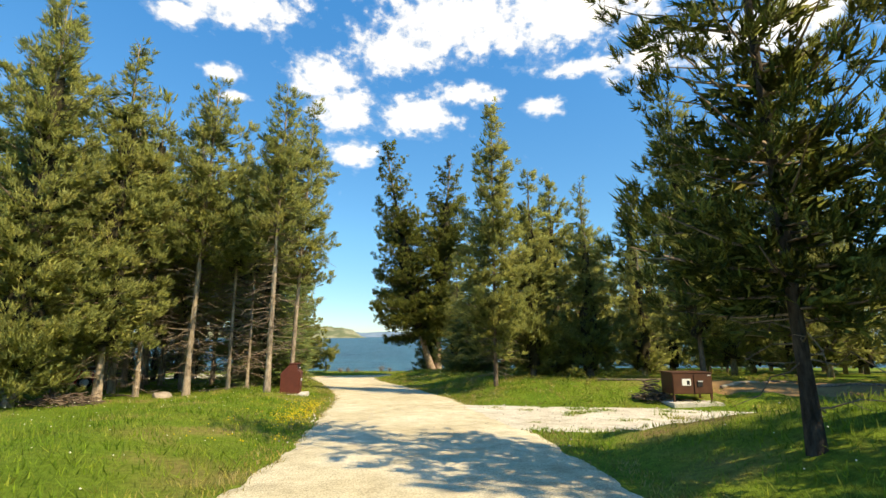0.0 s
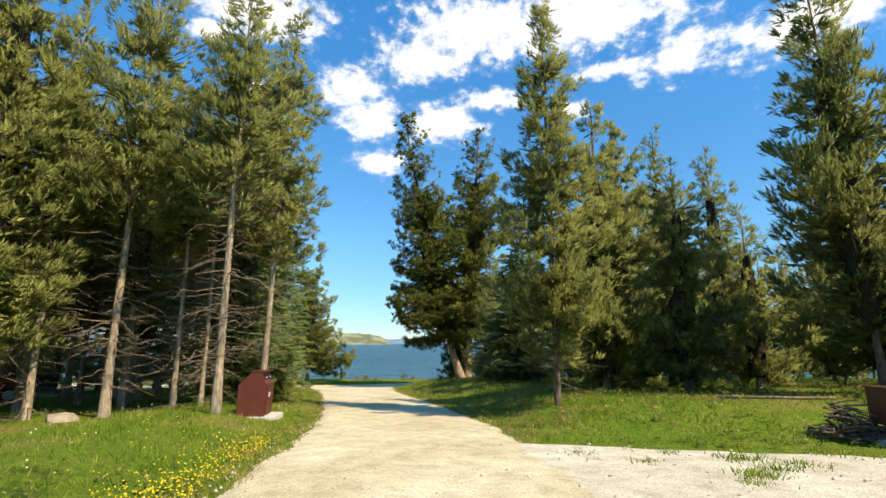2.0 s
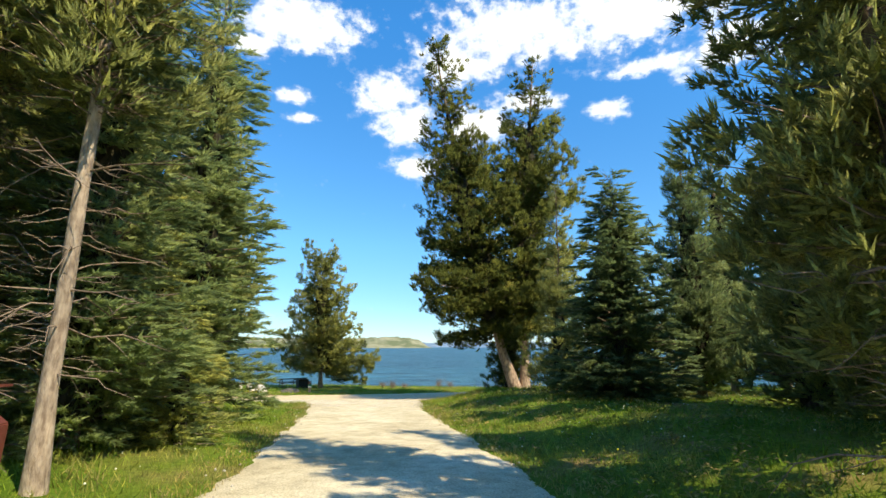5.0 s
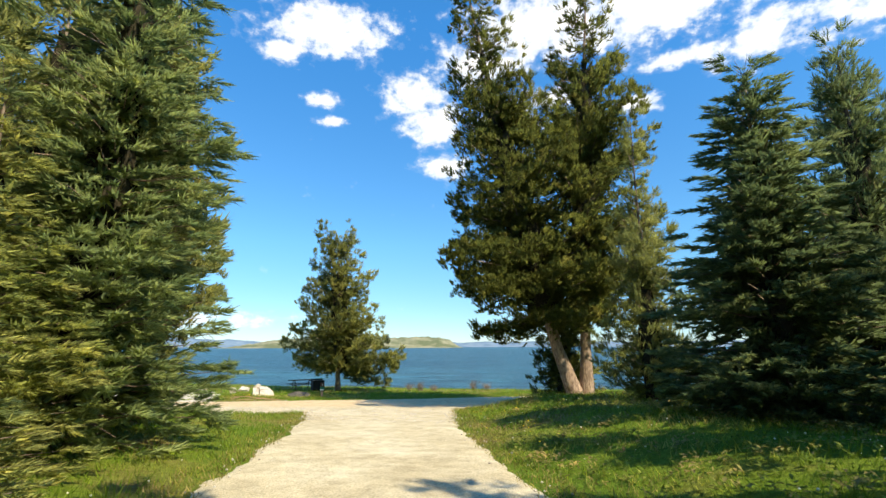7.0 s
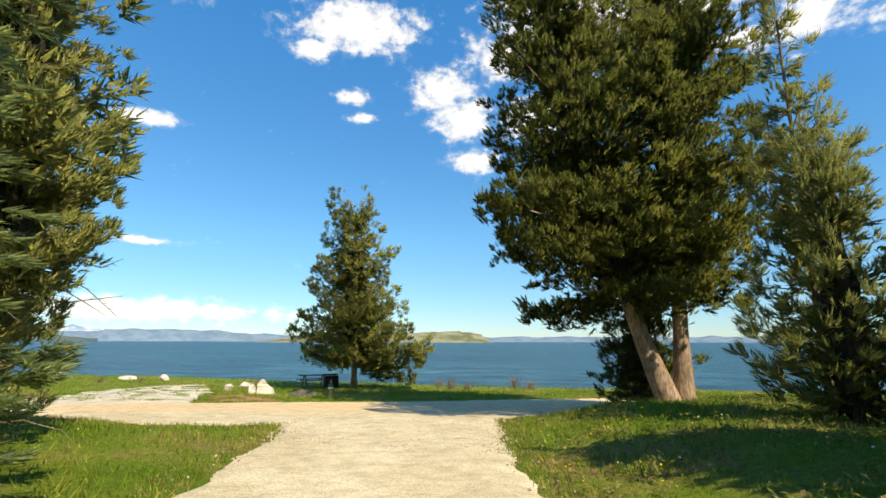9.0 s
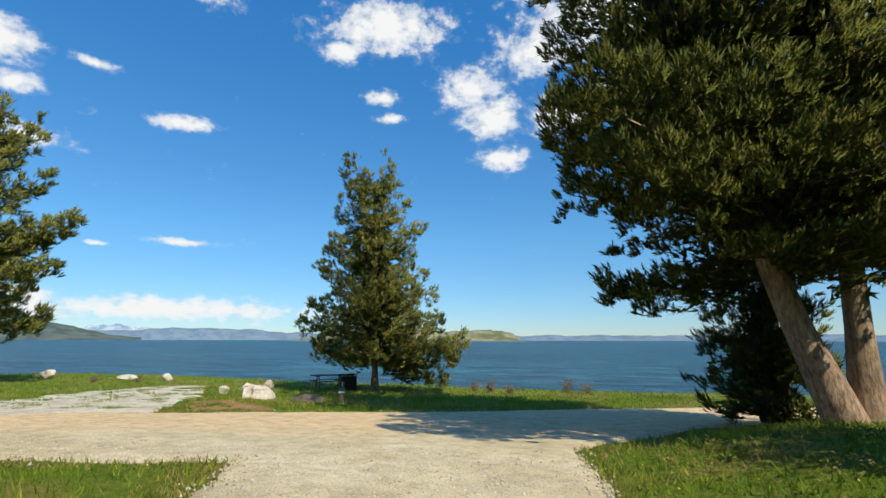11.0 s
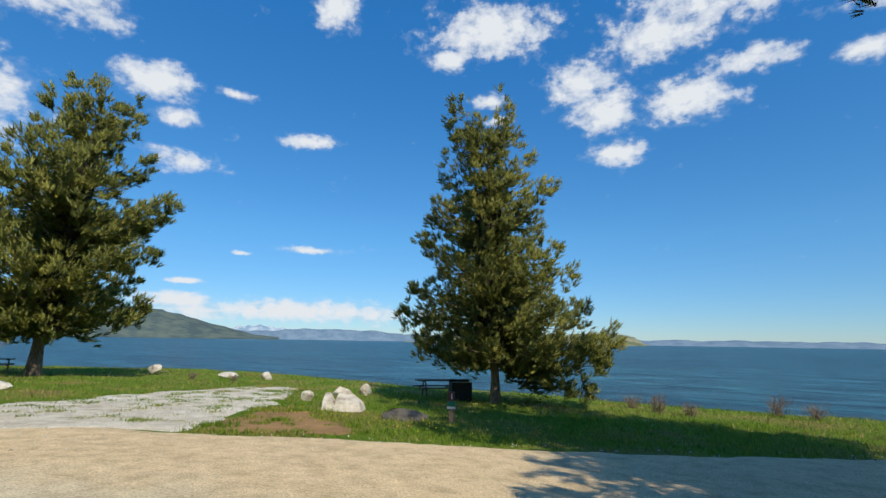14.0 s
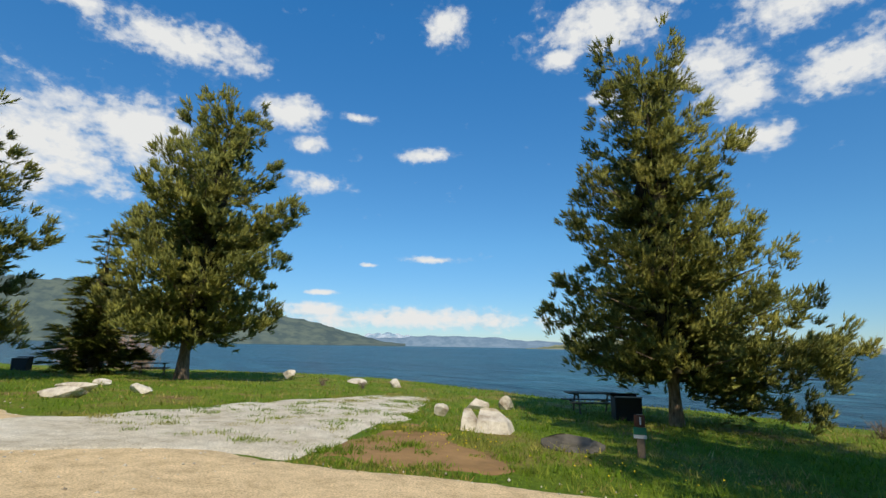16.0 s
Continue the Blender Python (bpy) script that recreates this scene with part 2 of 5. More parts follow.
M_GROUND = material("meadow_soil", grass_floor, 0.95, 0.1)
M_GRASS = material("grass_blade", lambda nt, b, co: leaf(nt, b, [(0.3, (0.125, 0.235, 0.016)), (0.47, (0.185, 0.285, 0.028)), (0.57, (0.29, 0.32, 0.06)), (0.68, (0.40, 0.34, 0.13))], 0.55, 0.4, 0.5), 0.6, 0.25)
M_VERGE = material("straw_grass", lambda nt, b, co: leaf(nt, b, [(0.35, (0.20, 0.22, 0.04)), (0.5, (0.34, 0.28, 0.10)), (0.65, (0.45, 0.36, 0.17))], 2.2, 0.3, 0.6), 0.7, 0.2)
M_WEED = material("leafy_weed", lambda nt, b, co: leaf(nt, b, [(0.35, (0.12, 0.19, 0.03)), (0.48, (0.21, 0.25, 0.05)), (0.6, (0.34, 0.27, 0.11))], 1.1, 0.35, 0.55), 0.6, 0.25)
M_PINE = material("pine_needles", lambda nt, b, co: leaf(nt, b, [(0.3, (0.245, 0.29, 0.098)), (0.5, (0.345, 0.385, 0.128)), (0.7, (0.455, 0.46, 0.165))], 0.7, 0.4, 0.36, 0.5), 0.6, 0.25)
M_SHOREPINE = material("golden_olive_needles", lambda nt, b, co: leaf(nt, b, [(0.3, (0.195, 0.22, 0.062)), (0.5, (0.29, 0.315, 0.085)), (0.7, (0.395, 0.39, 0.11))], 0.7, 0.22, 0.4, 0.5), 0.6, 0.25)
# Shade of backlit crowns put into the needle colour; the shore spruce shares it.
M_PINE_DARK = material("shade_dark_needles", lambda nt, b, co: leaf(nt, b, [(0.3, (0.105, 0.13, 0.03)), (0.55, (0.16, 0.185, 0.04)), (0.72, (0.235, 0.225, 0.06))], 0.8, 0.02, 0.36, 0.45), 0.7, 0.12)
M_SPRUCE = material("spruce_needles", lambda nt, b, co: leaf(nt, b, [(0.3, (0.145, 0.215, 0.095)), (0.5, (0.205, 0.285, 0.125)), (0.7, (0.29, 0.355, 0.15))], 0.9, 0.42, 0.36, 0.45), 0.6, 0.25)
M_FIR = material("fir_needles", lambda nt, b, co: leaf(nt, b, [(0.3, (0.20, 0.285, 0.11)), (0.5, (0.32, 0.41, 0.17)), (0.7, (0.44, 0.51, 0.20))], 0.9, 0.5, 0.36, 0.5), 0.6, 0.25)
M_YELLOW = material("yellowing_fir_needles", lambda nt, b, co: leaf(nt, b, [(0.3, (0.27, 0.35, 0.10)), (0.5, (0.42, 0.46, 0.14)), (0.7, (0.56, 0.54, 0.18))], 0.9, 0.45, 0.5, 0.6), 0.6, 0.25)
M_BARK = material("pine_bark", bark_build((0.50, 0.41, 0.31), (0.20, 0.15, 0.11)), 0.9, 0.2)
M_BARK_RED = material("reddish_pine_bark", bark_build((0.46, 0.35, 0.27), (0.17, 0.115, 0.085)), 0.9, 0.15)
M_BARK_MID = material("brown_pine_bark", bark_build((0.24, 0.185, 0.14), (0.09, 0.065, 0.05)), 0.9, 0.15)
# Near-black for a trunk against the light: its shade is in the colour.
M_BARK_DARK = material("backlit_bark", bark_build((0.09, 0.075, 0.06), (0.03, 0.025, 0.02)), 0.95, 0.1)
# Inner crown shade put into a near-black colour, for the crowns' core.
M_HEART = material("crown_shade", bark_build((0.07, 0.062, 0.04), (0.02, 0.02, 0.013)), 0.95, 0.05)
M_TWIG = material("dead_twig", bark_build((0.34, 0.265, 0.20), (0.16, 0.12, 0.09)), 0.9, 0.15)
M_ROAD = material("pale_gravel", gravel_build([(0.35, (0.64, 0.55, 0.365)), (0.55, (0.76, 0.67, 0.47)), (0.7, (0.84, 0.765, 0.575))], dirt=(0.82, 0.63, 0.385)), 0.95, 0.15)
M_PATCH = material("coarse_white_gravel", gravel_build([(0.3, (0.60, 0.53, 0.41)), (0.5, (0.73, 0.67, 0.55)), (0.7, (0.83, 0.79, 0.69))], (0.84, 1.2)), 0.95, 0.15)
M_WATER = material("lake_water", water_build, 0.3, 0.16)
M_ROCK = material("weathered_granite", rock_build, 0.9, 0.25)
M_BROWNROCK = material("brown_grey_rock", plain((0.34, 0.28, 0.22), 0.5, 3, 0.9), 0.9, 0.2)
# Darker copy of the rock, with the flat boulder's shade in its colour.
M_DARKROCK = material("shade_dark_rock", plain((0.13, 0.12, 0.105), 0.5, 3, 0.9), 0.9, 0.2)
M_SOIL = material("bare_soil", plain((0.30, 0.185, 0.085), 0.5, 1.2, 0.95, 30, 0.6), 0.95, 0.1)
M_BIN = material("rust_brown_steel", plain((0.115, 0.028, 0.016), 0.35, 4, 0.5), 0.5, 0.4)
M_LOCKER = material("dark_brown_steel", plain((0.085, 0.034, 0.018), 0.4, 4, 0.5), 0.5, 0.4)
M_CONCRETE = material("pale_concrete", plain((0.55, 0.52, 0.46), 0.3, 9, 0.9), 0.9, 0.2)
M_STEEL = material("bright_steel", plain((0.6, 0.6, 0.6), 0.2, 20, 0.3), 0.3, 0.5)
M_BLACK = material("black_iron", plain((0.02, 0.02, 0.022), 0.3, 12, 0.6), 0.6, 0.4)
M_WOOD = material("grey_weathered_wood", plain((0.20, 0.155, 0.115), 0.5, 14, 0.85), 0.85, 0.2)
M_WHITE = material("white_label", plain((0.75, 0.75, 0.72), 0.12, 6, 0.6), 0.6, 0.3)
M_GREEN = material("green_label", plain((0.04, 0.22, 0.12), 0.2, 6, 0.6), 0.6, 0.3)
M_BROWNSIGN = material("brown_label", plain((0.13, 0.05, 0.03), 0.2, 6, 0.6), 0.6, 0.3)
M_PALEWOOD = material("pale_barkless_wood", bark_build((0.66, 0.56, 0.40), (0.42, 0.33, 0.22)), 0.8, 0.2)
M_REDTWIG = material("dry_red_twig", bark_build((0.72, 0.54, 0.43), (0.5, 0.35, 0.27)), 0.9, 0.1)
M_RED = material("red_car_paint", plain((0.34, 0.025, 0.02), 0.1, 2, 0.25), 0.25, 0.5)
M_GLASS = material("dark_car_glass", plain((0.012, 0.014, 0.016), 0.1, 2, 0.08), 0.08, 0.5)
M_TYRE = material("tyre_rubber", plain((0.018, 0.018, 0.018), 0.2, 20, 0.85), 0.85, 0.2)
M_FLOWER = material("yellow_petal", plain((0.72, 0.55, 0.03), 0.25, 30, 0.6), 0.6, 0.2)
M_PALEFLOWER = material("white_petal", plain((0.75, 0.75, 0.55), 0.2, 30, 0.6), 0.6, 0.2)


# ---- building helpers ----
def link_mesh(name, verts, faces, mat, parent=None, label="", smooth=False):
    me = bpy.data.meshes.new(name)
    if isinstance(faces, np.ndarray):
        k = faces.shape[1]
        me.vertices.add(len(verts))
        me.vertices.foreach_set("co", np.asarray(verts, np.float32).ravel())
        me.loops.add(faces.size)
        me.loops.foreach_set("vertex_index", faces.astype(np.int32).ravel())
        me.polygons.add(len(faces))
        me.polygons.foreach_set("loop_start", np.arange(0, faces.size, k, dtype=np.int32))
        me.update(calc_edges=True)
    else:
        me.from_pydata([tuple(v) for v in verts], [], faces)
    if smooth:
        me.polygons.foreach_set("use_smooth", np.ones(len(me.polygons), bool))
    me.materials.append(mat)
    ob = new(name, me)
    if parent is not None:
        ob.parent = parent
    if label:
        tagged(ob, label)
    return ob


def part(name, bm, mat, parent=None, label="", smooth=False):
    me = bpy.data.meshes.new(name)
    bm.to_mesh(me)
    bm.free()
    if smooth:
        me.polygons.foreach_set("use_smooth", np.ones(len(me.polygons), bool))
    me.materials.append(mat)
    ob = new(name, me)
    if parent is not None:
        ob.parent = parent
    if label:
        tagged(ob, label)
    return ob


def box(bm, lo, hi, m=None):
    made = bmesh.ops.create_cube(bm, size=1.0)["verts"]
    lo, hi = Vector(lo), Vector(hi)
    for v in made:
        v.co = Vector(((v.co[i] + 0.5) * (hi[i] - lo[i]) + lo[i]) for i in range(3))
        if m is not None:
            v.co = m @ v.co
    return made


def beam(name, lo, hi, mat, parent, label="", bev=0.008, m=None):
    bm = bmesh.new()
    box(bm, lo, hi, m)
    bmesh.ops.bevel(bm, geom=bm.edges[:], offset=bev, segments=2, affect="EDGES")
    return part(name, bm, mat, parent, label)


def holder(name, m, label, category, group=""):
    ob = new(name)
    ob.matrix_world = m
    return tagged(ob, label, category, group)


# ---- the lie of the land ----
def smooth(t):
    t = np.clip(t, 0, 1)
    return t * t * (3 - 2 * t)


def seg_mask(x, y, pts):
    """Half-width minus distance to a line of (x, y, half-width)."""
    best = np.full(np.shape(x), -1e9)
    for (ax, ay, aw), (bx, by, bw) in zip(pts[:-1], pts[1:]):
        dx, dy = bx - ax, by - ay
        t = np.clip(((x - ax) * dx + (y - ay) * dy) / (dx * dx + dy * dy), 0, 1)
        best = np.maximum(best, aw + (bw - aw) * t - np.hypot(x - ax - t * dx, y - ay - t * dy))
    return best


MAIN = [(0.6, -40, 2.6), (0.4, 0, 2.6), (-0.35, 10, 2.45), (-0.95, 14, 2.45), (-2.1, 21, 2.35), (-3.3, 25.5, 2.35), (-5.7, 33.3, 2.3), (-7.2, 38, 2.4), (-9.0, 44, 3.0)]
CROSS = [(-120, 22, 2), (-60, 37, 2), (-40, 40.2, 2), (-26, 41.6, 2.0), (-19, 43.2, 2.8), (-14.5, 44.1, 4.2), (-9.5, 46.8, 4.0), (-5, 51.6, 2.6), (0, 55.3, 2.2), (5, 57.6, 2.2), (14, 60, 2.2), (60, 63, 2.2)]
PATCH = [(-20.8, 43.4, 3.2), (-22.0, 45.2, 3.5), (-24.6, 50.0, 3.1), (-27.6, 56.0, 1.6)]
PULL = [(0.6, 14.6, 3.2), (6.0, 13.9, 2.8), (9.5, 13.0, 2.3), (13.5, 12.2, 1.5)]


def wob(x, y, s, k=0):
    """Smooth pseudo-random field, about -1 to 1."""
    return (np.sin(x * 1.7 * s + 1.3 * np.sin(y * 1.1 * s + k)) + np.sin(y * 2.1 * s + 1.7 * np.sin(x * 0.9 * s + 2 + k)) + np.sin((x + y) * 3.1 * s + k * 2.0)) / 3


def road_mask(x, y):
    return np.maximum(seg_mask(x, y, MAIN), seg_mask(x, y, CROSS))


def patch_mask(x, y):
    return np.maximum(seg_mask(x, y, PATCH), seg_mask(x, y, PULL))


def any_mask(x, y):
    return np.maximum(road_mask(x, y), patch_mask(x, y))


def shore(x):
    return 65.5 + 0.9 * np.sin(x * 0.11) + 0.5 * np.sin(x * 0.31 + 1) - 0.5 * np.maximum(0, -(x + 48))


def ground(x, y):
    x, y = np.asarray(x, float), np.asarray(y, float)
    z = np.interp(y, [-400, -60, 0, 42, 47, 52, 58, 64, 80], [14, 2.6, 0.05, -1.87, -2.17, -2.36, -2.58, -2.78, -2.9])
    # falls off gently to the west, along with the shore
    z = z + np.where(x < -48, 0.02 * (x + 48), 0).clip(-6, 0)
    d = -any_mask(x, y)
    cross_y = np.interp(x, [-60, -26, -19, -9.5, 0, 14, 60], [37, 41.6, 43.2, 47.6, 55.3, 60, 63])
    south = smooth((cross_y - y) / 4 + 0.5)
    main_x = np.interp(y, [0, 10, 21, 33, 44], [0.4, -0.35, -2.1, -5.7, -9])
    right = smooth((x - main_x) / 3)
    bank = ((0.68 + 0.4 * smooth((13 - y) / 6) * smooth((y + 20) / 10)) * right + 0.34 * (1 - 0.85 * smooth((d - 2.2) / 4.5)) * (1 - right)) * smooth(d / 4.2) * south * smooth((y + 7) / 12)
    bank = np.where(x < -14, bank * smooth((x + 24) / 10), bank)
    z = z + bank + 0.05 * wob(x, y, 0.35) * smooth(d / 2) + 0.025 * wob(x, y, 1.1, 3) * smooth(d / 1.5)
    s = y - shore(x)
    z = np.where(s > 0, np.maximum(z - 0.30 * s - 0.25 * smooth(s / 1.2), -14), z)
    return z


def grid_mesh(name, xs, ys, height, mat, keep=None):
    X, Y = np.meshgrid(xs, ys)
    Z = height(X, Y)
    n, m = X.shape
    idx = np.arange(n * m).reshape(n, m)
    q = np.stack([idx[:-1, :-1], idx[:-1, 1:], idx[1:, 1:], idx[1:, :-1]], -1).reshape(-1, 4)
    V = np.stack([X, Y, Z], -1).reshape(-1, 3)
    if keep is not None:
        k = keep(X, Y).reshape(-1)
        q = q[k[q].any(1)]
        used, inv = np.unique(q, return_inverse=True)
        V, q = V[used], inv.reshape(-1, 4)
    return link_mesh(name, V, q, mat, smooth=True)


LAKE = -4.1
xs = np.concatenate([-np.geomspace(4200, 72, 26), np.arange(-70, 26, 0.7), np.geomspace(27, 4200, 30)])
ys = np.concatenate([-np.geomspace(4200, 22, 24), np.arange(-20, 76, 0.6), np.geomspace(78, 4200, 22)])
tagged(grid_mesh("ground", xs, ys, ground, M_GROUND), "green meadow with patches of bare brown soil", "ground", kind="structure")


def road_height(mask, lift):
    def f(x, y):
        m = mask(x, y) + 0.12 * wob(x, y, 0.9) + 0.07 * wob(x, y, 2.6, 2)
        return ground(x, y) + np.where(m > 0, lift * smooth(m / 0.35), np.maximum(m, -0.5) * 0.35) + 0.012 * wob(x, y, 2.2, 1)
    return f


tagged(grid_mesh("road", np.arange(-62, 30, 0.22), np.arange(-30, 64, 0.22), road_height(road_mask, 0.035), M_ROAD, lambda x, y: road_mask(x, y) > -0.5),
       "pale compacted gravel road with a T-junction", "road", kind="structure")
tagged(grid_mesh("gravel_parking", np.arange(-32, -15, 0.2), np.arange(38, 60, 0.2), road_height(lambda x, y: np.minimum(seg_mask(x, y, PATCH) + 0.3 * wob(x, y, 1.3, 4), 0.25 - road_mask(x, y) + 0.3 * wob(x, y, 0.8, 1) + 3.5 * smooth((-19.9 - x) / 1.6)), 0.05), M_PATCH, lambda x, y: seg_mask(x, y, PATCH) > -0.5),
       "coarse white gravel pull-in with weeds growing through", "gravel", kind="structure")
tagged(grid_mesh("gravel_turnout", np.arange(-1, 17, 0.2), np.arange(9, 20, 0.2), road_height(lambda x, y: seg_mask(x, y, PULL), 0.028), M_PATCH, lambda x, y: seg_mask(x, y, PULL) > -0.5),
       "coarse white gravel turnout with weeds growing through", "gravel", kind="structure")

wx = np.concatenate([-np.geomspace(4300, 60, 18), np.arange(-50, 51, 25), np.geomspace(60, 4300, 18)])
wy = np.concatenate([-np.geomspace(3000, 60, 14), np.arange(0, 101, 20), np.geomspace(110, 4300, 18)])
tagged(grid_mesh("water", wx, wy, lambda x, y: np.full(np.shape(x), LAKE), M_WATER, lambda x, y: (y > shore(x) - 40)), "dark blue rippled lake water", "lake", kind="structure")


# ---- far shores ----
def ridge(name, az0, az1, dist, depth, profile, mat, label):
    """A range of hills across a span of bearings (degrees left of +y)."""
    A = np.linspace(az0, az1, 180)
    T = np.linspace(0, 1, 14)
    AA, TT = np.meshgrid(np.radians(A), T)
    D = dist + depth * TT
    X, Y = -np.sin(AA) * D - 6, np.cos(AA) * D + 35
    tops = profile(np.degrees(AA))
    Z = LAKE - 1 + tops * np.sin(np.clip(TT * 1.15, 0, 1) * math.pi / 2) * (1 + 0.05 * wob(X / dist * 90, Y / dist * 90, 0.9)) - 40 * np.clip(TT - 0.87, 0, 1)
    n, m = X.shape
    idx = np.arange(n * m).reshape(n, m)
    q = np.stack([idx[:-1, :-1], idx[:-1, 1:], idx[1:, 1:], idx[1:, :-1]], -1).reshape(-1, 4)
    return tagged(link_mesh(name, np.stack([X, Y, Z], -1).reshape(-1, 3), q, mat, smooth=True), label, "hills", kind="structure")


def bell(a, c, w):
    return np.exp(-((a - c) / w) ** 2)


M_HILL = material("sage_hill", hill_build((0.13, 0.15, 0.08), (0.28, 0.27, 0.17)), 0.95, 0.05)
# Aerial haze is mixed into the base colours of the next three.
M_FOREST_HILL = material("hazed_wooded_hill", hill_build((0.07, 0.10, 0.10), (0.12, 0.15, 0.125)), 0.95, 0.05)
M_FAR = material("hazed_range", hill_build((0.13, 0.20, 0.27), (0.18, 0.25, 0.32)), 1.0, 0.0)
M_SNOW = material("hazed_snowy_range", hill_build((0.20, 0.29, 0.38), (0.42, 0.48, 0.54)), 1.0, 0.0)
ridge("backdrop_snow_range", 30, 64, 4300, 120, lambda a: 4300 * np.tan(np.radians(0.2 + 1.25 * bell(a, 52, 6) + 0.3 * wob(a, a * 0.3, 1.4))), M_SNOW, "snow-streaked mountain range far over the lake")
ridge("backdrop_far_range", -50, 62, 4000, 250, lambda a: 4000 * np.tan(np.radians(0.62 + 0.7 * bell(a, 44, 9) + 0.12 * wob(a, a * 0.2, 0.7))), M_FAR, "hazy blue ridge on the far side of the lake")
ridge("backdrop_west_hills", 49.5, 120, 2600, 700, lambda a: 2600 * np.tan(np.radians(0.4 + 3.2 * smooth((a - 49.5) / 14) + 3.1 * smooth((a - 68) / 14) + 0.1 * wob(a, a, 0.5))), M_FOREST_HILL, "long wooded hillside sloping down to the lake")
ridge("backdrop_island", 7.9, 37, 1900, 260, lambda a: 1900 * np.tan(np.radians(1.2 * smooth((a - 7.9) / 3.5) * smooth((37 - a) / 10) + 0.22 * bell(a, 14, 2.5) + 0.08 * wob(a, a, 1.6))) * smooth((a - 7.9) / 2.5), M_HILL, "low flat-topped grassy island in the lake")


# ---- trees ----
def unit(v):
    return v / np.maximum(np.linalg.norm(v, axis=-1, keepdims=True), 1e-9)


def tubes(paths, radii, sides=3):
    """Tapered tubes along paths (n, k, 3) with radii (n, k): vertices and quads."""
    n, k, _ = paths.shape
    tan = unit(np.gradient(paths, axis=1))
    ref = np.where(np.abs(tan[..., 2:3]) > 0.9, np.array([1.0, 0, 0]), np.array([0, 0, 1.0]))
    u = unit(np.cross(tan, ref))
    v = np.cross(tan, u)
    ang = np.arange(sides) * 2 * math.pi / sides
    ring = paths[:, :, None] + radii[:, :, None, None] * (np.cos(ang)[:, None] * u[:, :, None] + np.sin(ang)[:, None] * v[:, :, None])
    idx = np.arange(n * k * sides).reshape(n, k, sides)
    nx = np.roll(idx, -1, axis=2)
    q = np.stack([idx[:, :-1], nx[:, :-1], nx[:, 1:], idx[:, 1:]], -1).reshape(-1, 4)
    return ring.reshape(-1, 3), q


def clubs_mesh(rng, P, D, length, width, away, count, splay=(0.12, 0.85)):
    """Needle clubs: a brush of slender needle sprays each, standing off the twig all round."""
    n = len(P)
    ref = np.where(np.abs(D[:, 2:3]) > 0.9, np.array([1.0, 0, 0]), np.array([0, 0, 1.0]))
    a = unit(np.cross(D, ref))
    b = np.cross(D, a)
    turn = rng.uniform(0, 6.28, n)
    V, N = [], []
    for j in range(count):
        ang = (turn + j * 2.39996 + rng.normal(0, 0.25, n))[:, None]
        side = np.cos(ang) * a + np.sin(ang) * b
        along = j / (count - 1)
        open_out = splay[1] + (splay[0] - splay[1]) * along
        tip = unit(D + side * open_out * rng.uniform(0.75, 1.25, (n, 1)))
        base = P + D * (length * 0.6 * along * rng.uniform(0.8, 1.2, n))[:, None]
        nl = (length * rng.uniform(0.5, 0.85, n))[:, None]
        w = unit(np.cross(tip, D) + 1e-6) * (width * rng.uniform(0.75, 1.25, n))[:, None]
        nr = unit(side * 0.8 + D * 0.3 + away * 0.55)
        w = w * np.where((np.cross(2 * w, tip * nl + w) * nr).sum(1, keepdims=True) < 0, -1.0, 1.0)
        V.append(np.stack([base - w, base + w, base + tip * nl], 1))
        N.append(np.repeat(nr[:, None], 3, 1))
    V, N = np.concatenate(V).reshape(-1, 3), np.concatenate(N).reshape(-1, 3)
    return V, np.arange(len(V)).reshape(-1, 3), N


def stem_path(H, lean, bend, rng, k=12):
    """Trunk line from the foot to the top; lean is the top's offset, bend its curve."""
    t = np.linspace(0, 1, k)
    off = np.outer(t ** bend, lean)
    w = np.cumsum(rng.normal(0, 0.006 * H / k, (k, 2)), 0)
    w[0] = 0
    return np.column_stack([off + w, t * H])


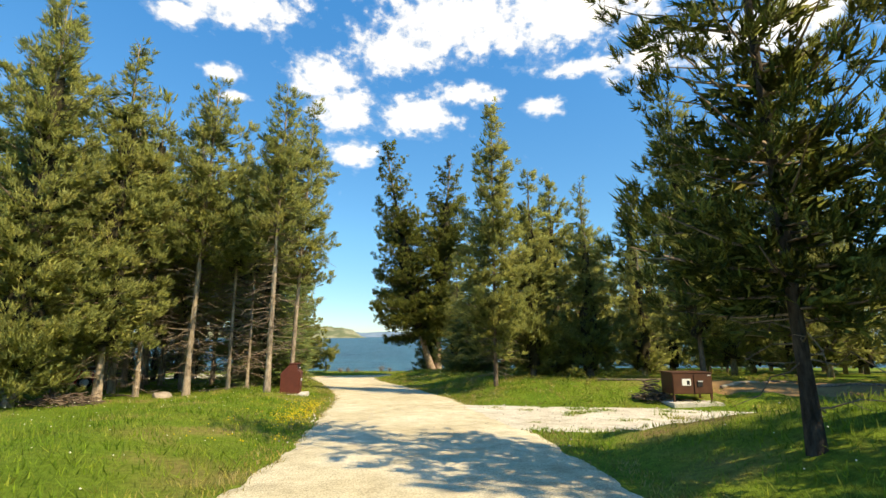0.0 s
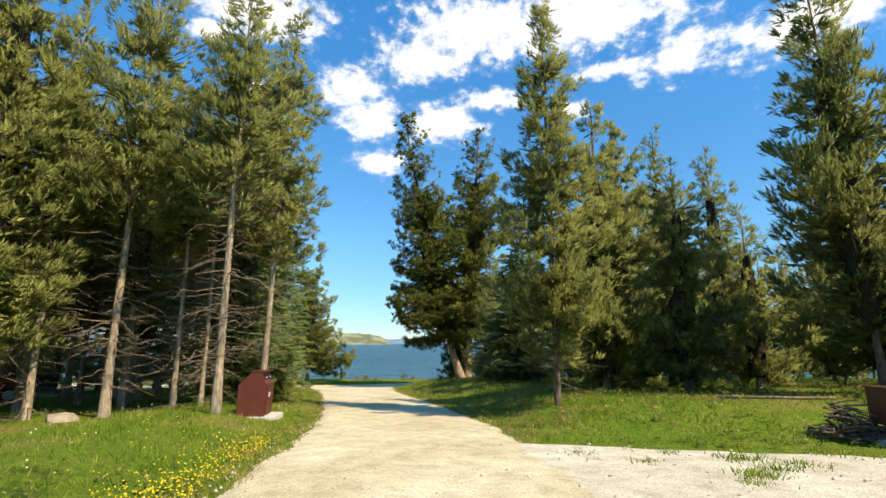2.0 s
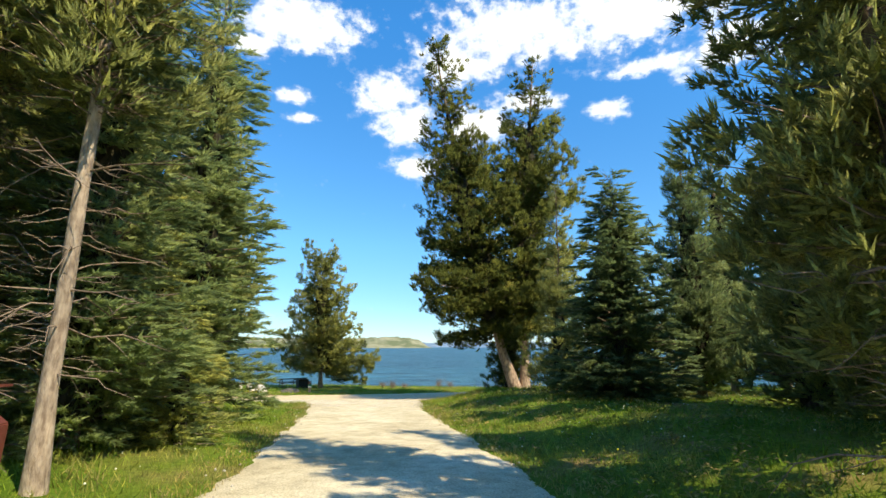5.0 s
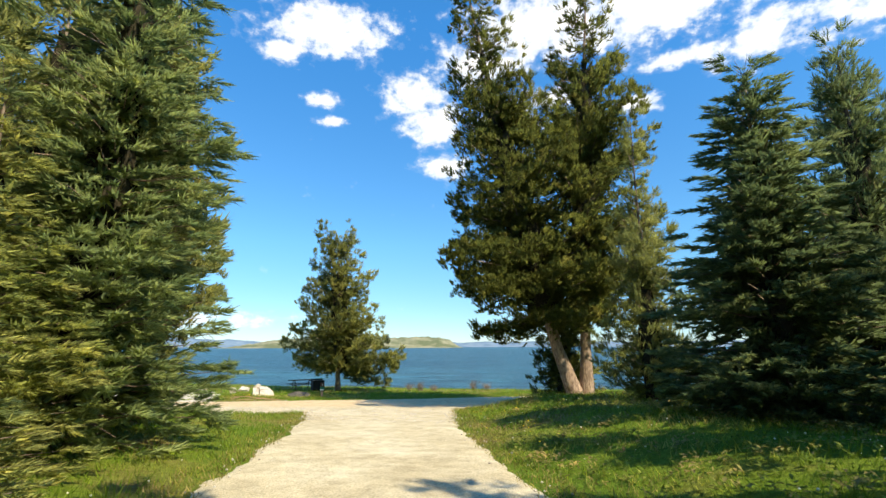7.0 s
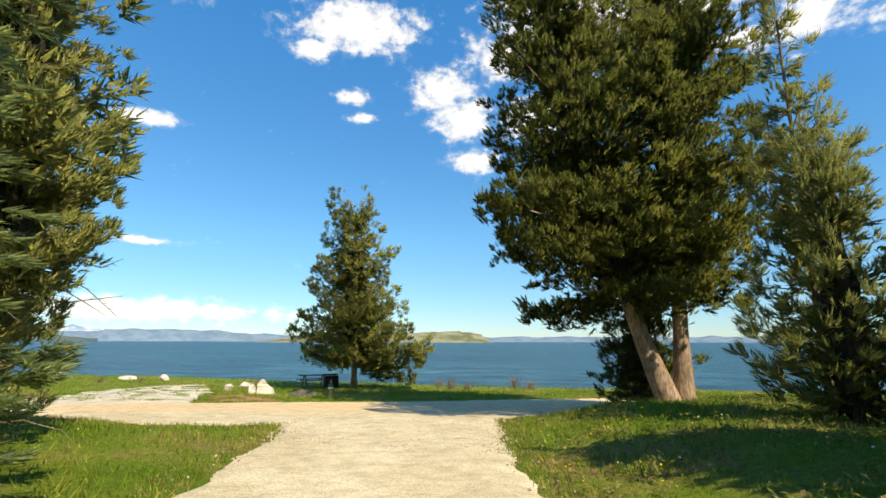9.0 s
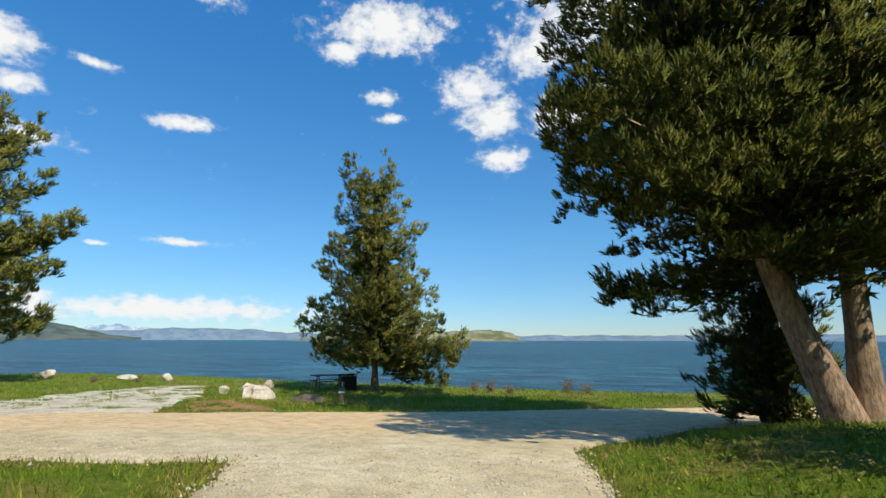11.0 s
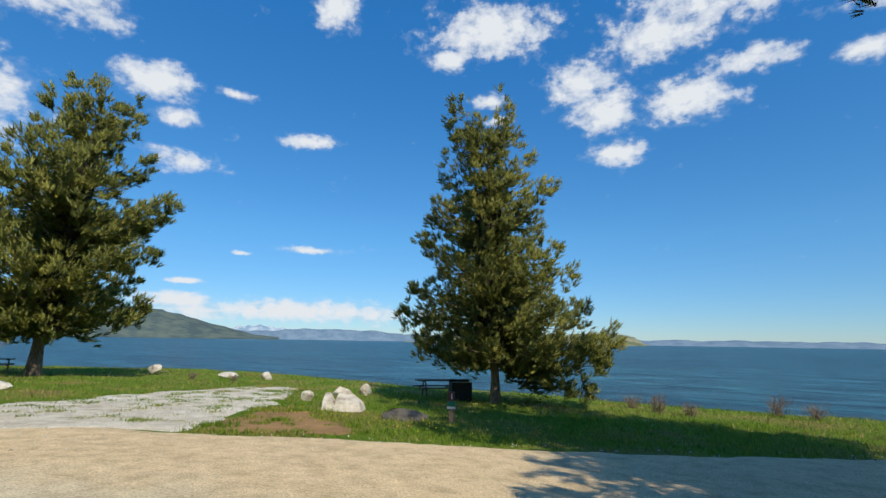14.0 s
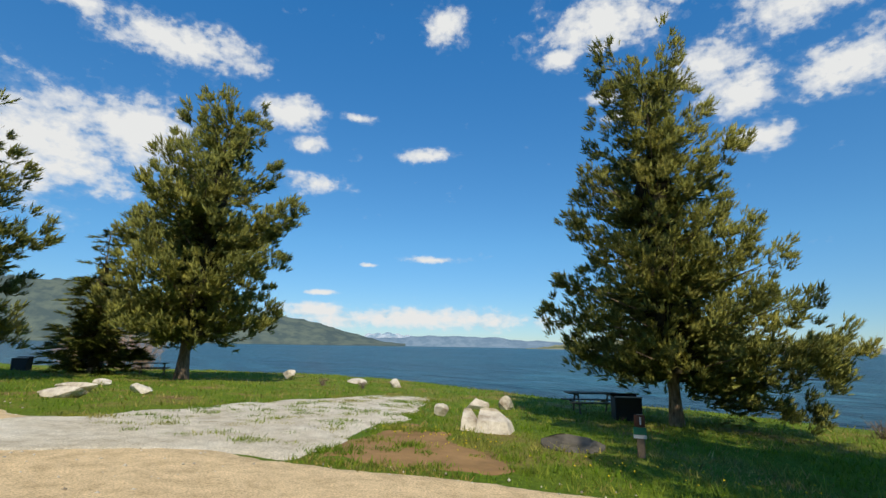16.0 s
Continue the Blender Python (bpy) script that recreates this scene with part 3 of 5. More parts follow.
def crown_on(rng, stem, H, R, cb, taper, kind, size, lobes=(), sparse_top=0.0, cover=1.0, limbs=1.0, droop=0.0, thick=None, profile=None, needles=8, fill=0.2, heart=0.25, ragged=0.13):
    """Limbs and needle clubs for one stem. taper: how the outline narrows, or profile: (height in the crown, share of R);
    lobes: (height, bearing, spread, gain); cover: how closely the clubs are set; ragged: how far boughs break the outline."""
    pine_like = kind == "pine"
    nb = int(max(20, H * (1 - cb) * (13 if pine_like else 22) * limbs))
    u = cb + (1 - cb) * np.sort(rng.uniform(0, 1, nb) ** 1.05)
    if not pine_like:
        # whorls of limbs, one above the other
        step = 0.36 / H
        u = np.clip(np.round(u / step) * step + rng.normal(0, 0.11 / H, nb), cb, 0.995)
    az = np.arange(nb) * 2.39996 + rng.normal(0, 0.35, nb)
    t = (u - cb) / (1 - cb)
    if profile:
        prof = np.interp(t, [p[0] for p in profile], [p[1] for p in profile])
    elif pine_like:
        prof = (1 - t) ** taper * np.minimum(1, 0.55 + 2.6 * t) + 0.05
    else:
        prof = (1 - t) ** taper * np.minimum(1, 0.85 + 1.2 * t) + 0.03
    # boughs: groups of limbs that reach out or fall back
    f1, f2 = rng.uniform(0, 6.28, 2)
    bough = np.sin(2 * az + 3.1 * u * H / 2 + f1) + np.sin(3 * az - 2.3 * u * H / 2 + f2)
    L = R * prof * rng.uniform(0.82, 1.06, nb) * (1 + (ragged if pine_like else 0.05) * bough)
    for lu, laz, sp, gain in lobes:
        dd = np.abs((az - laz + math.pi) % (2 * math.pi) - math.pi)
        L = L * (1 + (gain - 1) * np.exp(-((u - lu) / sp) ** 2) * (0.5 + 0.5 * np.cos(np.minimum(dd, math.pi))))
    L = np.maximum(L, 0.32)
    zs = np.linspace(0, 1, len(stem))
    base = np.column_stack([np.interp(u, zs, stem[:, i]) for i in range(3)])
    h = np.column_stack([np.cos(az), np.sin(az)])
    if pine_like:
        slope = np.interp(t, [0, 0.4, 0.8, 1], [-0.12, 0.12, 0.5, 1.0]) + rng.normal(0, 0.12, nb)
        curve = np.interp(t, [0, 0.6, 1], [0.22, 0.28, 0.4])
    else:
        slope = np.interp(t, [0, 0.4, 0.85, 1], [-0.34, -0.2, 0.2, 1.2]) + rng.normal(0, 0.05, nb)
        curve = np.interp(t, [0, 0.6, 1], [0.28, 0.24, 0.3])
    slope = slope - droop * (1 - t) ** 2 * ((0.5 + 0.5 * np.cos(az - lobes[0][1])) ** 2 if lobes else 1.0)
    path = np.zeros((nb, 3, 3))
    for i, s in enumerate((0.0, 0.45, 0.88)):
        path[:, i, :2] = base[:, :2] + h * (L * s)[:, None]
        path[:, i, 2] = base[:, 2] + slope * L * s + curve * L * s * s
    r0 = np.clip(0.012 * L + 0.006, 0.008, 0.06)
    limb_v, limb_q = tubes(path, r0[:, None] * np.array([1.0, 0.65, 0.2]))
    # tufts along the limbs, each a head of clubs
    per = 10 if pine_like else 9
    thick = thick or (0.065 if pine_like else 0.06)
    area = 0.47 * L ** 2 + 0.4 * L + 0.05
    weight = area * (1 + 0.42 * np.clip(bough, -1.5, 1.5)) * np.where(t > 1 - sparse_top, 0.4, 1.0)
    tufts = max(30, int(cover * weight.sum() / limbs / size ** 2 / per))
    br = rng.choice(nb, tufts, p=weight / weight.sum())
    s = 1 - 0.82 * rng.uniform(0, 1, tufts) ** 1.25
    spread = rng.uniform(-1, 1, tufts)
    lat = spread * L[br] * (0.55 if pine_like else 0.6) * (1.03 - s) ** 0.4 * np.minimum(1, s * 2)
    perp = np.column_stack([-h[br, 1], h[br, 0]])
    C = np.zeros((tufts, 3))
    C[:, :2] = base[br, :2] + h[br] * (L[br] * s)[:, None] + perp * lat[:, None]
    C[:, 2] = base[br, 2] + slope[br] * L[br] * s + curve[br] * L[br] * s * s + (rng.normal(0, 0.09, tufts) * (1 + 0.4 * L[br]) if pine_like else rng.normal(0, 0.09, tufts))
    C[:, 2] += (0.10 if pine_like else -0.2) * np.abs(lat)

    def same(v):
        return np.repeat(v, per, 0)

    n = tufts * per
    out = same(np.column_stack([h[br], np.zeros(tufts)]))
    sd = same(np.column_stack([perp, np.zeros(tufts)]) * np.sign(spread)[:, None])
    if pine_like:
        # a round head: clubs that stand off the twig's end, up and outwards
        d = unit(rng.normal(0, 1, (n, 3)) + 0.6 * out + np.array([0, 0, 0.65]))
        rc = same(size * rng.uniform(0.8, 1.7, (tufts, 1)))
        P = same(C) + d * rc * rng.uniform(0.15, 0.8, (n, 1)) * np.array([1, 1, 0.7])
        D = unit(0.4 * d + 0.4 * out + np.array([0, 0, 0.6]) + rng.normal(0, 0.14, (n, 3)))
    else:
        # a flat feathered spray along its twig
        axis = unit(out * same(rng.uniform(0.6, 1.0, (tufts, 1))) + sd * same(rng.uniform(0.1, 0.9, (tufts, 1))) + same(rng.normal(0, 0.07, (tufts, 3))) + np.array([0, 0, -0.06]))
        along = np.tile(np.linspace(0, 1, per), tufts)[:, None]
        reach = same(size * rng.uniform(1.2, 2.0, (tufts, 1)))
        P = same(C) + axis * along * reach + rng.normal(0, size * 0.06, (n, 3))
        across = np.column_stack([-axis[:, 1], axis[:, 0], np.zeros(n)]) * np.tile(np.where(np.arange(per) % 2, 1.0, -1.0), tufts)[:, None]
        D = unit(axis * 0.9 + across * (1.02 - along) * 0.8 + rng.normal(0, 0.12, (n, 3)) + np.array([0, 0, 0.1]))
    ln = size * rng.uniform(0.75, 1.5, n)
    mid = np.column_stack([np.interp(P[:, 2], stem[:, 2], stem[:, i]) for i in range(2)])
    away = unit(np.column_stack([P[:, :2] - mid, np.full(n, 0.55 if pine_like else 0.9)]))
    V, F, N = clubs_mesh(rng, P, D, ln, ln * thick, away, needles, (0.2, 1.1) if pine_like else (0.15, 0.8))
    # older sprays further in, which close the crown behind the outer clubs
    m = int(n * fill)
    bi = rng.choice(nb, m, p=weight / weight.sum())
    si = rng.uniform(0.08, 0.5, m)
    P = np.column_stack([base[bi, :2] + h[bi] * (L[bi] * si)[:, None], base[bi, 2] + slope[bi] * L[bi] * si])
    P += rng.normal(0, 1, (m, 3)) * (0.16 * L[bi] * si + 0.05)[:, None]
    D = unit(np.column_stack([h[bi], np.full(m, 0.15 if pine_like else -0.1)]) + rng.normal(0, 0.35, (m, 3)))
    ln = np.minimum(size * 1.9, 0.1 + 0.35 * L[bi]) * rng.uniform(0.8, 1.2, m)
    V2, F2, N2 = clubs_mesh(rng, P, D, ln, ln * 0.1, unit(np.column_stack([h[bi], np.full(m, 0.4)])), 6)
    V, F, N = np.vstack([V, V2]), np.vstack([F, F2 + len(V)]), np.vstack([N, N2])
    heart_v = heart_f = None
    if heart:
        # opaque dark core added to close the crown, with its inner shade in the colour
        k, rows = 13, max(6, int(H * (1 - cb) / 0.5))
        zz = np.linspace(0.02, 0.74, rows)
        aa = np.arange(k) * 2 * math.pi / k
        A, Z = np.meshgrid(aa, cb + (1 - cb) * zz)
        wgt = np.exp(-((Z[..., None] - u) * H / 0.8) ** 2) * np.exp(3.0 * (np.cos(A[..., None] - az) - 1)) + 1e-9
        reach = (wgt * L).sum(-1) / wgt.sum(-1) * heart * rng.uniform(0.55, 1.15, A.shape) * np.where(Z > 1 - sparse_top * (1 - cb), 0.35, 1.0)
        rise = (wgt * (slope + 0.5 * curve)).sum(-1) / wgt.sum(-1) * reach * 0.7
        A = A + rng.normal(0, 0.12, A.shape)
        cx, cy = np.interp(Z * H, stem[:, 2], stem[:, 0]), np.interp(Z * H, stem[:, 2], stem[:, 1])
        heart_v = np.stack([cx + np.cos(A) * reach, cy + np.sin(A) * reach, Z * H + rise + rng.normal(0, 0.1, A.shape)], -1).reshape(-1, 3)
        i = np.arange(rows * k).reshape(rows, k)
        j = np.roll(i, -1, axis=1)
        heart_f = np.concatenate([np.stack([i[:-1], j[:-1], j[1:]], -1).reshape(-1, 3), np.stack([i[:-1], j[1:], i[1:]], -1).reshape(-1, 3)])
    return limb_v, limb_q, V, F, N, heart_v, heart_f


def dead_limbs(rng, stem, H, lo, hi, n, length):
    """Bare grey lower limbs with side twigs."""
    zs = np.linspace(0, 1, len(stem))
    u = rng.uniform(lo, hi, n)
    base = np.column_stack([np.interp(u, zs, stem[:, i]) for i in range(3)])
    az = rng.uniform(0, 6.28, n)
    L = length * rng.uniform(0.35, 1.1, n)
    h = np.column_stack([np.cos(az), np.sin(az)])
    slope = rng.normal(-0.05, 0.2, n)
    sag = rng.uniform(-0.35, 0.1, n)
    P = np.zeros((n, 5, 3))
    kink = rng.normal(0, 0.05, (n, 5, 3)) * L[:, None, None]
    for i, s in enumerate(np.linspace(0, 1, 5)):
        P[:, i, :2] = base[:, :2] + h * (L * s)[:, None]
        P[:, i, 2] = base[:, 2] + slope * L * s + sag * L * s * s
    kink[:, 0] = 0
    P += kink
    V, Q = tubes(P, np.clip(0.009 * L + 0.005, 0.006, 0.022)[:, None] * np.array([1, 0.8, 0.6, 0.45, 0.2]))
    k = n * 3
    bi, s = rng.integers(0, n, k), rng.uniform(0.25, 0.95, k)
    fi = s * 4
    i0 = np.minimum(fi.astype(int), 3)
    f = (fi - i0)[:, None]
    A = P[bi, i0] * (1 - f) + P[bi, i0 + 1] * f
    side = np.column_stack([-h[bi, 1], h[bi, 0], rng.normal(0, 0.35, k)]) * rng.choice([-1, 1], (k, 1)) + np.column_stack([h[bi], np.zeros(k)]) * 0.7
    side = unit(side) * (L[bi] * (1.05 - s) * 0.5)[:, None]
    T = np.stack([A, A + side * 0.5 + rng.normal(0, 0.02, (k, 3)), A + side], 1)
    V2, Q2 = tubes(T, np.full((k, 1), 0.006) * np.array([1, 0.7, 0.3]))
    return np.vstack([V, V2]), np.vstack([Q, Q2 + len(V)])


def make_tree(name, label, category, x, y, seed, stems, mat, bark=None, group="", dead=None):
    """stems: dicts of H, R, cb, taper, kind, size and so on; foot is the offset of a stem's base."""
    rng = np.random.default_rng(seed)
    zb = float(ground(x, y)) - 0.06
    tree = holder(name, pose(x, y, zb), label, category, group)
    for st in stems:
        st = dict(st)
        H, lean, bend, r = st.pop("H"), st.pop("lean", (0, 0)), st.pop("bend", 1.3), st.pop("r", 0.14)
        foot = st.pop("foot", (0, 0))
        stem = stem_path(H, np.array(lean, float), bend, rng)
        stem[:, 0] += foot[0]
        stem[:, 1] += foot[1]
        rr = r * (1 - np.linspace(0, 1, len(stem))) ** 0.8 + 0.012
        rr[0] *= 1.35
        V, Q = tubes(stem[None], rr[None], 10)
        link_mesh("trunk", V, Q, bark or M_BARK, tree, "bare grey-brown trunk", True)
        lv, lq, V, F, N, hv, hf = crown_on(rng, stem, H, **st)
        tagged(link_mesh("branchwork", lv, lq, M_TWIG, tree), kind="stuff")
        link_mesh("crown", V, F, mat, tree).data.normals_split_custom_set_from_vertices(N.astype(np.float32))
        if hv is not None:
            tagged(link_mesh("shade_core", hv, hf, M_HEART, tree, "dark closed core for the crown's inner shade"), kind="stuff")
        if dead:
            V, Q = dead_limbs(rng, stem, H, *dead)
            tagged(link_mesh("deadwood", V, Q, M_TWIG, tree, "bare dead grey lower branches"), kind="stuff")
    return tree


def pine(x, y, H, R, seed, cb=0.3, taper=0.8, size=0.20, lean=(0, 0), r=0.13, dead=None, label="tall lodgepole pine with olive-green needles", mat=None, bark=None, group="roadside pines", **more):
    return make_tree("pine_tree", label, "pine tree", x, y, seed, [dict(H=H, R=R, cb=cb, taper=taper, kind="pine", size=size, lean=lean, r=r, **more)], mat or M_PINE, bark=bark, group=group, dead=dead)


def spruce(x, y, H, R, seed, cb=0.03, taper=0.85, size=0.21, r=0.12, label="dense blue-green spruce branched to the ground", mat=None, group="roadside spruces", **more):
    return make_tree("spruce_tree", label, "spruce tree", x, y, seed, [dict(H=H, R=R, cb=cb, taper=taper, kind="spruce", size=size, r=r, **more)], mat or M_SPRUCE, group=group)


DEAD = (0.05, 0.55, 100, 1.8)
BARE = (0.06, 0.6, 125, 1.6)
# west side of the road
pine(-14.2, 16.6, 15.2, 3.4, 11, cb=0.04, taper=0.9, dead=(0.03, 0.25, 30, 1.8))
pine(-16.4, 19.4, 16.8, 3.0, 12, cover=0.65, cb=0.05, size=0.24)
pine(-12.9, 18.9, 14.6, 2.8, 13, cb=0.12, dead=DEAD)
pine(-10.8, 21.3, 13.8, 2.8, 14, cb=0.42, heart=0.0, dead=BARE, lean=(0.6, -0.6), r=0.12, size=0.19)
pine(-9.7, 22.8, 11.2, 1.7, 15, cb=0.48, dead=BARE, r=0.075)
pine(-9.0, 23.2, 10.6, 1.5, 16, cb=0.5, dead=BARE, r=0.06)
pine(-7.2, 20.7, 13.2, 1.9, 17, cb=0.42, heart=0.0, dead=(0.12, 0.56, 90, 1.5), lean=(0.3, -0.4), r=0.11, size=0.18)
pine(-7.0, 23.2, 13.8, 2.0, 18, cb=0.36, heart=0.0, dead=(0.1, 0.54, 90, 1.5), lean=(0.6, -0.5), r=0.10, size=0.18)
spruce(-9.0, 25.7, 12.6, 2.1, 19, size=0.17, taper=0.65, mat=M_FIR, label="bushy olive-green fir with branches near the ground")
pine(-12.6, 24.5, 13.6, 2.2, 20, cover=0.65, cb=0.26, dead=DEAD, size=0.22)
pine(-11.4, 27.5, 14.2, 2.3, 21, cover=0.65, cb=0.12, dead=DEAD, size=0.22)
pine(-15.2, 23.2, 15.0, 2.3, 22, cover=0.65, cb=0.25, dead=DEAD, size=0.26)
pine(-19.0, 17.8, 16.0, 2.8, 23, cover=0.65, cb=0.14, size=0.34)
pine(-20.0, 23.0, 15.5, 2.6, 24, cover=0.65, cb=0.2, size=0.34, dead=DEAD)
pine(-14.8, 28.6, 15.0, 2.6, 25, cover=0.65, cb=0.14, size=0.32)
pine(-18.0, 28.5, 15.0, 2.6, 26, cover=0.65, cb=0.2, size=0.34)
pine(-23.5, 20.5, 16.0, 2.8, 27, cover=0.65, cb=0.2, size=0.41)
spruce(-10.7, 31.4, 15.5, 2.5, 31, size=0.22, cover=1.0, mat=M_FIR)
spruce(-7.95, 27.1, 2.3, 1.35, 32, size=0.13, mat=M_YELLOW, label="young fir with yellowing needles at the road's edge")
spruce(-9.9, 28.7, 5.2, 1.7, 34, size=0.16, mat=M_YELLOW, label="young fir with yellowing needles at the road's edge")
pine(-12.5, 34.6, 13.4, 1.95, 33, cb=0.05, cover=1.3, thick=0.08, size=0.17)
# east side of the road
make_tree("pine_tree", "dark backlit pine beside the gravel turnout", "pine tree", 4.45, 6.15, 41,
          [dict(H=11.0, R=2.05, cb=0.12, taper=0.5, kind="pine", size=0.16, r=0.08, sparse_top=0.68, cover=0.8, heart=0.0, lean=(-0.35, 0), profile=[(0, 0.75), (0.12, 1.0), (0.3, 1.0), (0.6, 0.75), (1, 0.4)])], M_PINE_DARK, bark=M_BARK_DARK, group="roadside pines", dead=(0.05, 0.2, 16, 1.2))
pine(11.4, 22.0, 13.0, 2.9, 43, cb=0.14, lean=(-0.8, -0.5), r=0.1, size=0.24, thick=0.075, bark=M_BARK_MID)
pine(15.0, 21.0, 14.5, 2.9, 44, cover=0.65, cb=0.12, size=0.26, thick=0.075, bark=M_BARK_MID)
pine(2.35, 22.4, 13.2, 1.9, 45, cb=0.11, taper=0.7, heart=0.0, size=0.17, cover=1.3, limbs=1.3, thick=0.075, dead=(0.03, 0.2, 40, 1.5), r=0.075, bark=M_BARK_MID)
pine(4.5, 24.9, 10.6, 2.1, 46, cb=0.03, taper=0.85, cover=1.2, thick=0.08, size=0.20, bark=M_BARK_MID)
pine(6.3, 28.1, 11.4, 2.3, 47, cb=0.03, taper=0.85, cover=1.1, thick=0.08, size=0.21, bark=M_BARK_MID)
pine(8.7, 30.0, 12.0, 2.3, 48, cb=0.06, taper=0.9, size=0.22, bark=M_BARK_MID)
pine(7.4, 25.2, 8.4, 2.2, 49, cb=0.04, taper=0.85, cover=1.1, thick=0.08, bark=M_BARK_MID)
pine(14.0, 35.8, 13.9, 2.8, 50, cover=0.65, cb=0.05, taper=0.9, size=0.24)
pine(11.0, 27.4, 7.0, 2.2, 51, cover=0.65, cb=0.05, taper=0.9, size=0.22)
pine(16.8, 29.0, 13.0, 2.7, 52, cover=0.65, cb=0.06, taper=0.9, size=0.28)
spruce(2.4, 34.9, 7.6, 2.35, 53, size=0.19, taper=0.75, cover=1.25, limbs=1.8, thick=0.085, fill=0.4)
pine(9.0, 42.5, 12.5, 2.7, 54, cb=0.05, size=0.25, thick=0.075, mat=M_SPRUCE)
pine(5.6, 37.0, 9.2, 2.4, 58, cb=0.04, size=0.18, cover=1.3, limbs=1.3, mat=M_SPRUCE, bark=M_BARK_MID)
# extra pine, added for the shade it throws on the roadside bank
pine(5.9, 30.8, 6.5, 2.1, 60, cb=0.03, size=0.22, bark=M_BARK_MID)
pine(13.0, 40.0, 11.0, 2.6, 55, cover=0.65, cb=0.05, size=0.28)
pine(1.2, 41.5, 9.9, 1.6, 56, cb=0.03, size=0.17, r=0.06, cover=0.7, heart=0.0, label="slender open-crowned young pine", bark=M_BARK_MID)
pine(0.95, 39.9, 5.5, 1.8, 57, cb=0.02, size=0.18, r=0.06, cover=1.2, bark=M_BARK_MID)
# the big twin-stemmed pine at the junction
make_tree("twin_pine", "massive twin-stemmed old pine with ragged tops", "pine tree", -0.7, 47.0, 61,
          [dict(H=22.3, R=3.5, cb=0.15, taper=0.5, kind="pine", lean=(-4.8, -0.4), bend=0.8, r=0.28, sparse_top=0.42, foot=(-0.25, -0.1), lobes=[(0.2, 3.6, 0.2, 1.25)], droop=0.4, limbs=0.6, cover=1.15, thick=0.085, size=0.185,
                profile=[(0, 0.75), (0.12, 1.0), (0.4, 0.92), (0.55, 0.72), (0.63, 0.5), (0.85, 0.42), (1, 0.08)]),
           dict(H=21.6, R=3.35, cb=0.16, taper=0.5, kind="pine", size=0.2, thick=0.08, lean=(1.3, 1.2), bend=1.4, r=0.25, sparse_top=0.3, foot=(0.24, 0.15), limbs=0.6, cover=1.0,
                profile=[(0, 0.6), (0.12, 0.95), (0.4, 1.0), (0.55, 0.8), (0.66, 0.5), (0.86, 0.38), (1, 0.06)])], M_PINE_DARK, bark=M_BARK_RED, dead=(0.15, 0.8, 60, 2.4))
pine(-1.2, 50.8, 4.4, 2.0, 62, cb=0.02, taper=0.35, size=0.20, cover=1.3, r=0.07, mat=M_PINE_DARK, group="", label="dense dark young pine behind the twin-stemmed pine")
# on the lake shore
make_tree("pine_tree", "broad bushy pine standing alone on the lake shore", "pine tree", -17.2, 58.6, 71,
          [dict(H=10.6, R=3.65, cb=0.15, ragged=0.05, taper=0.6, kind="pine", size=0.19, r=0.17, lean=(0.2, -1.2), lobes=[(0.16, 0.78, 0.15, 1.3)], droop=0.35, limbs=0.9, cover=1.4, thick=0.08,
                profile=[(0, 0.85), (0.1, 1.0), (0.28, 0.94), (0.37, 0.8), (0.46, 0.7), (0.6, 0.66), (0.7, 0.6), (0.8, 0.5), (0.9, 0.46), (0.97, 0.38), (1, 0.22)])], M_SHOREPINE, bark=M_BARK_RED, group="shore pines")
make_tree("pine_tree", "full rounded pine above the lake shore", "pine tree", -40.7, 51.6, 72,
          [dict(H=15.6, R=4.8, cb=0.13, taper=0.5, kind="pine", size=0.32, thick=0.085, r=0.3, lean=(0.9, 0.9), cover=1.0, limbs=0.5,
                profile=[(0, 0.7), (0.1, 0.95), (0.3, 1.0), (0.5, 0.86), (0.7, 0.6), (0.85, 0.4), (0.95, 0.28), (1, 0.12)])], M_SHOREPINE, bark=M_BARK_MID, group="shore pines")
spruce(-47.5, 48.6, 8.8, 2.7, 73, size=0.34, taper=0.95, mat=M_PINE_DARK, label="narrow dark conical spruce above the lake shore")
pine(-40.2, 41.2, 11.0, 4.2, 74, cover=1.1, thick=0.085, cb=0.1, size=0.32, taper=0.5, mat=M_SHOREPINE)

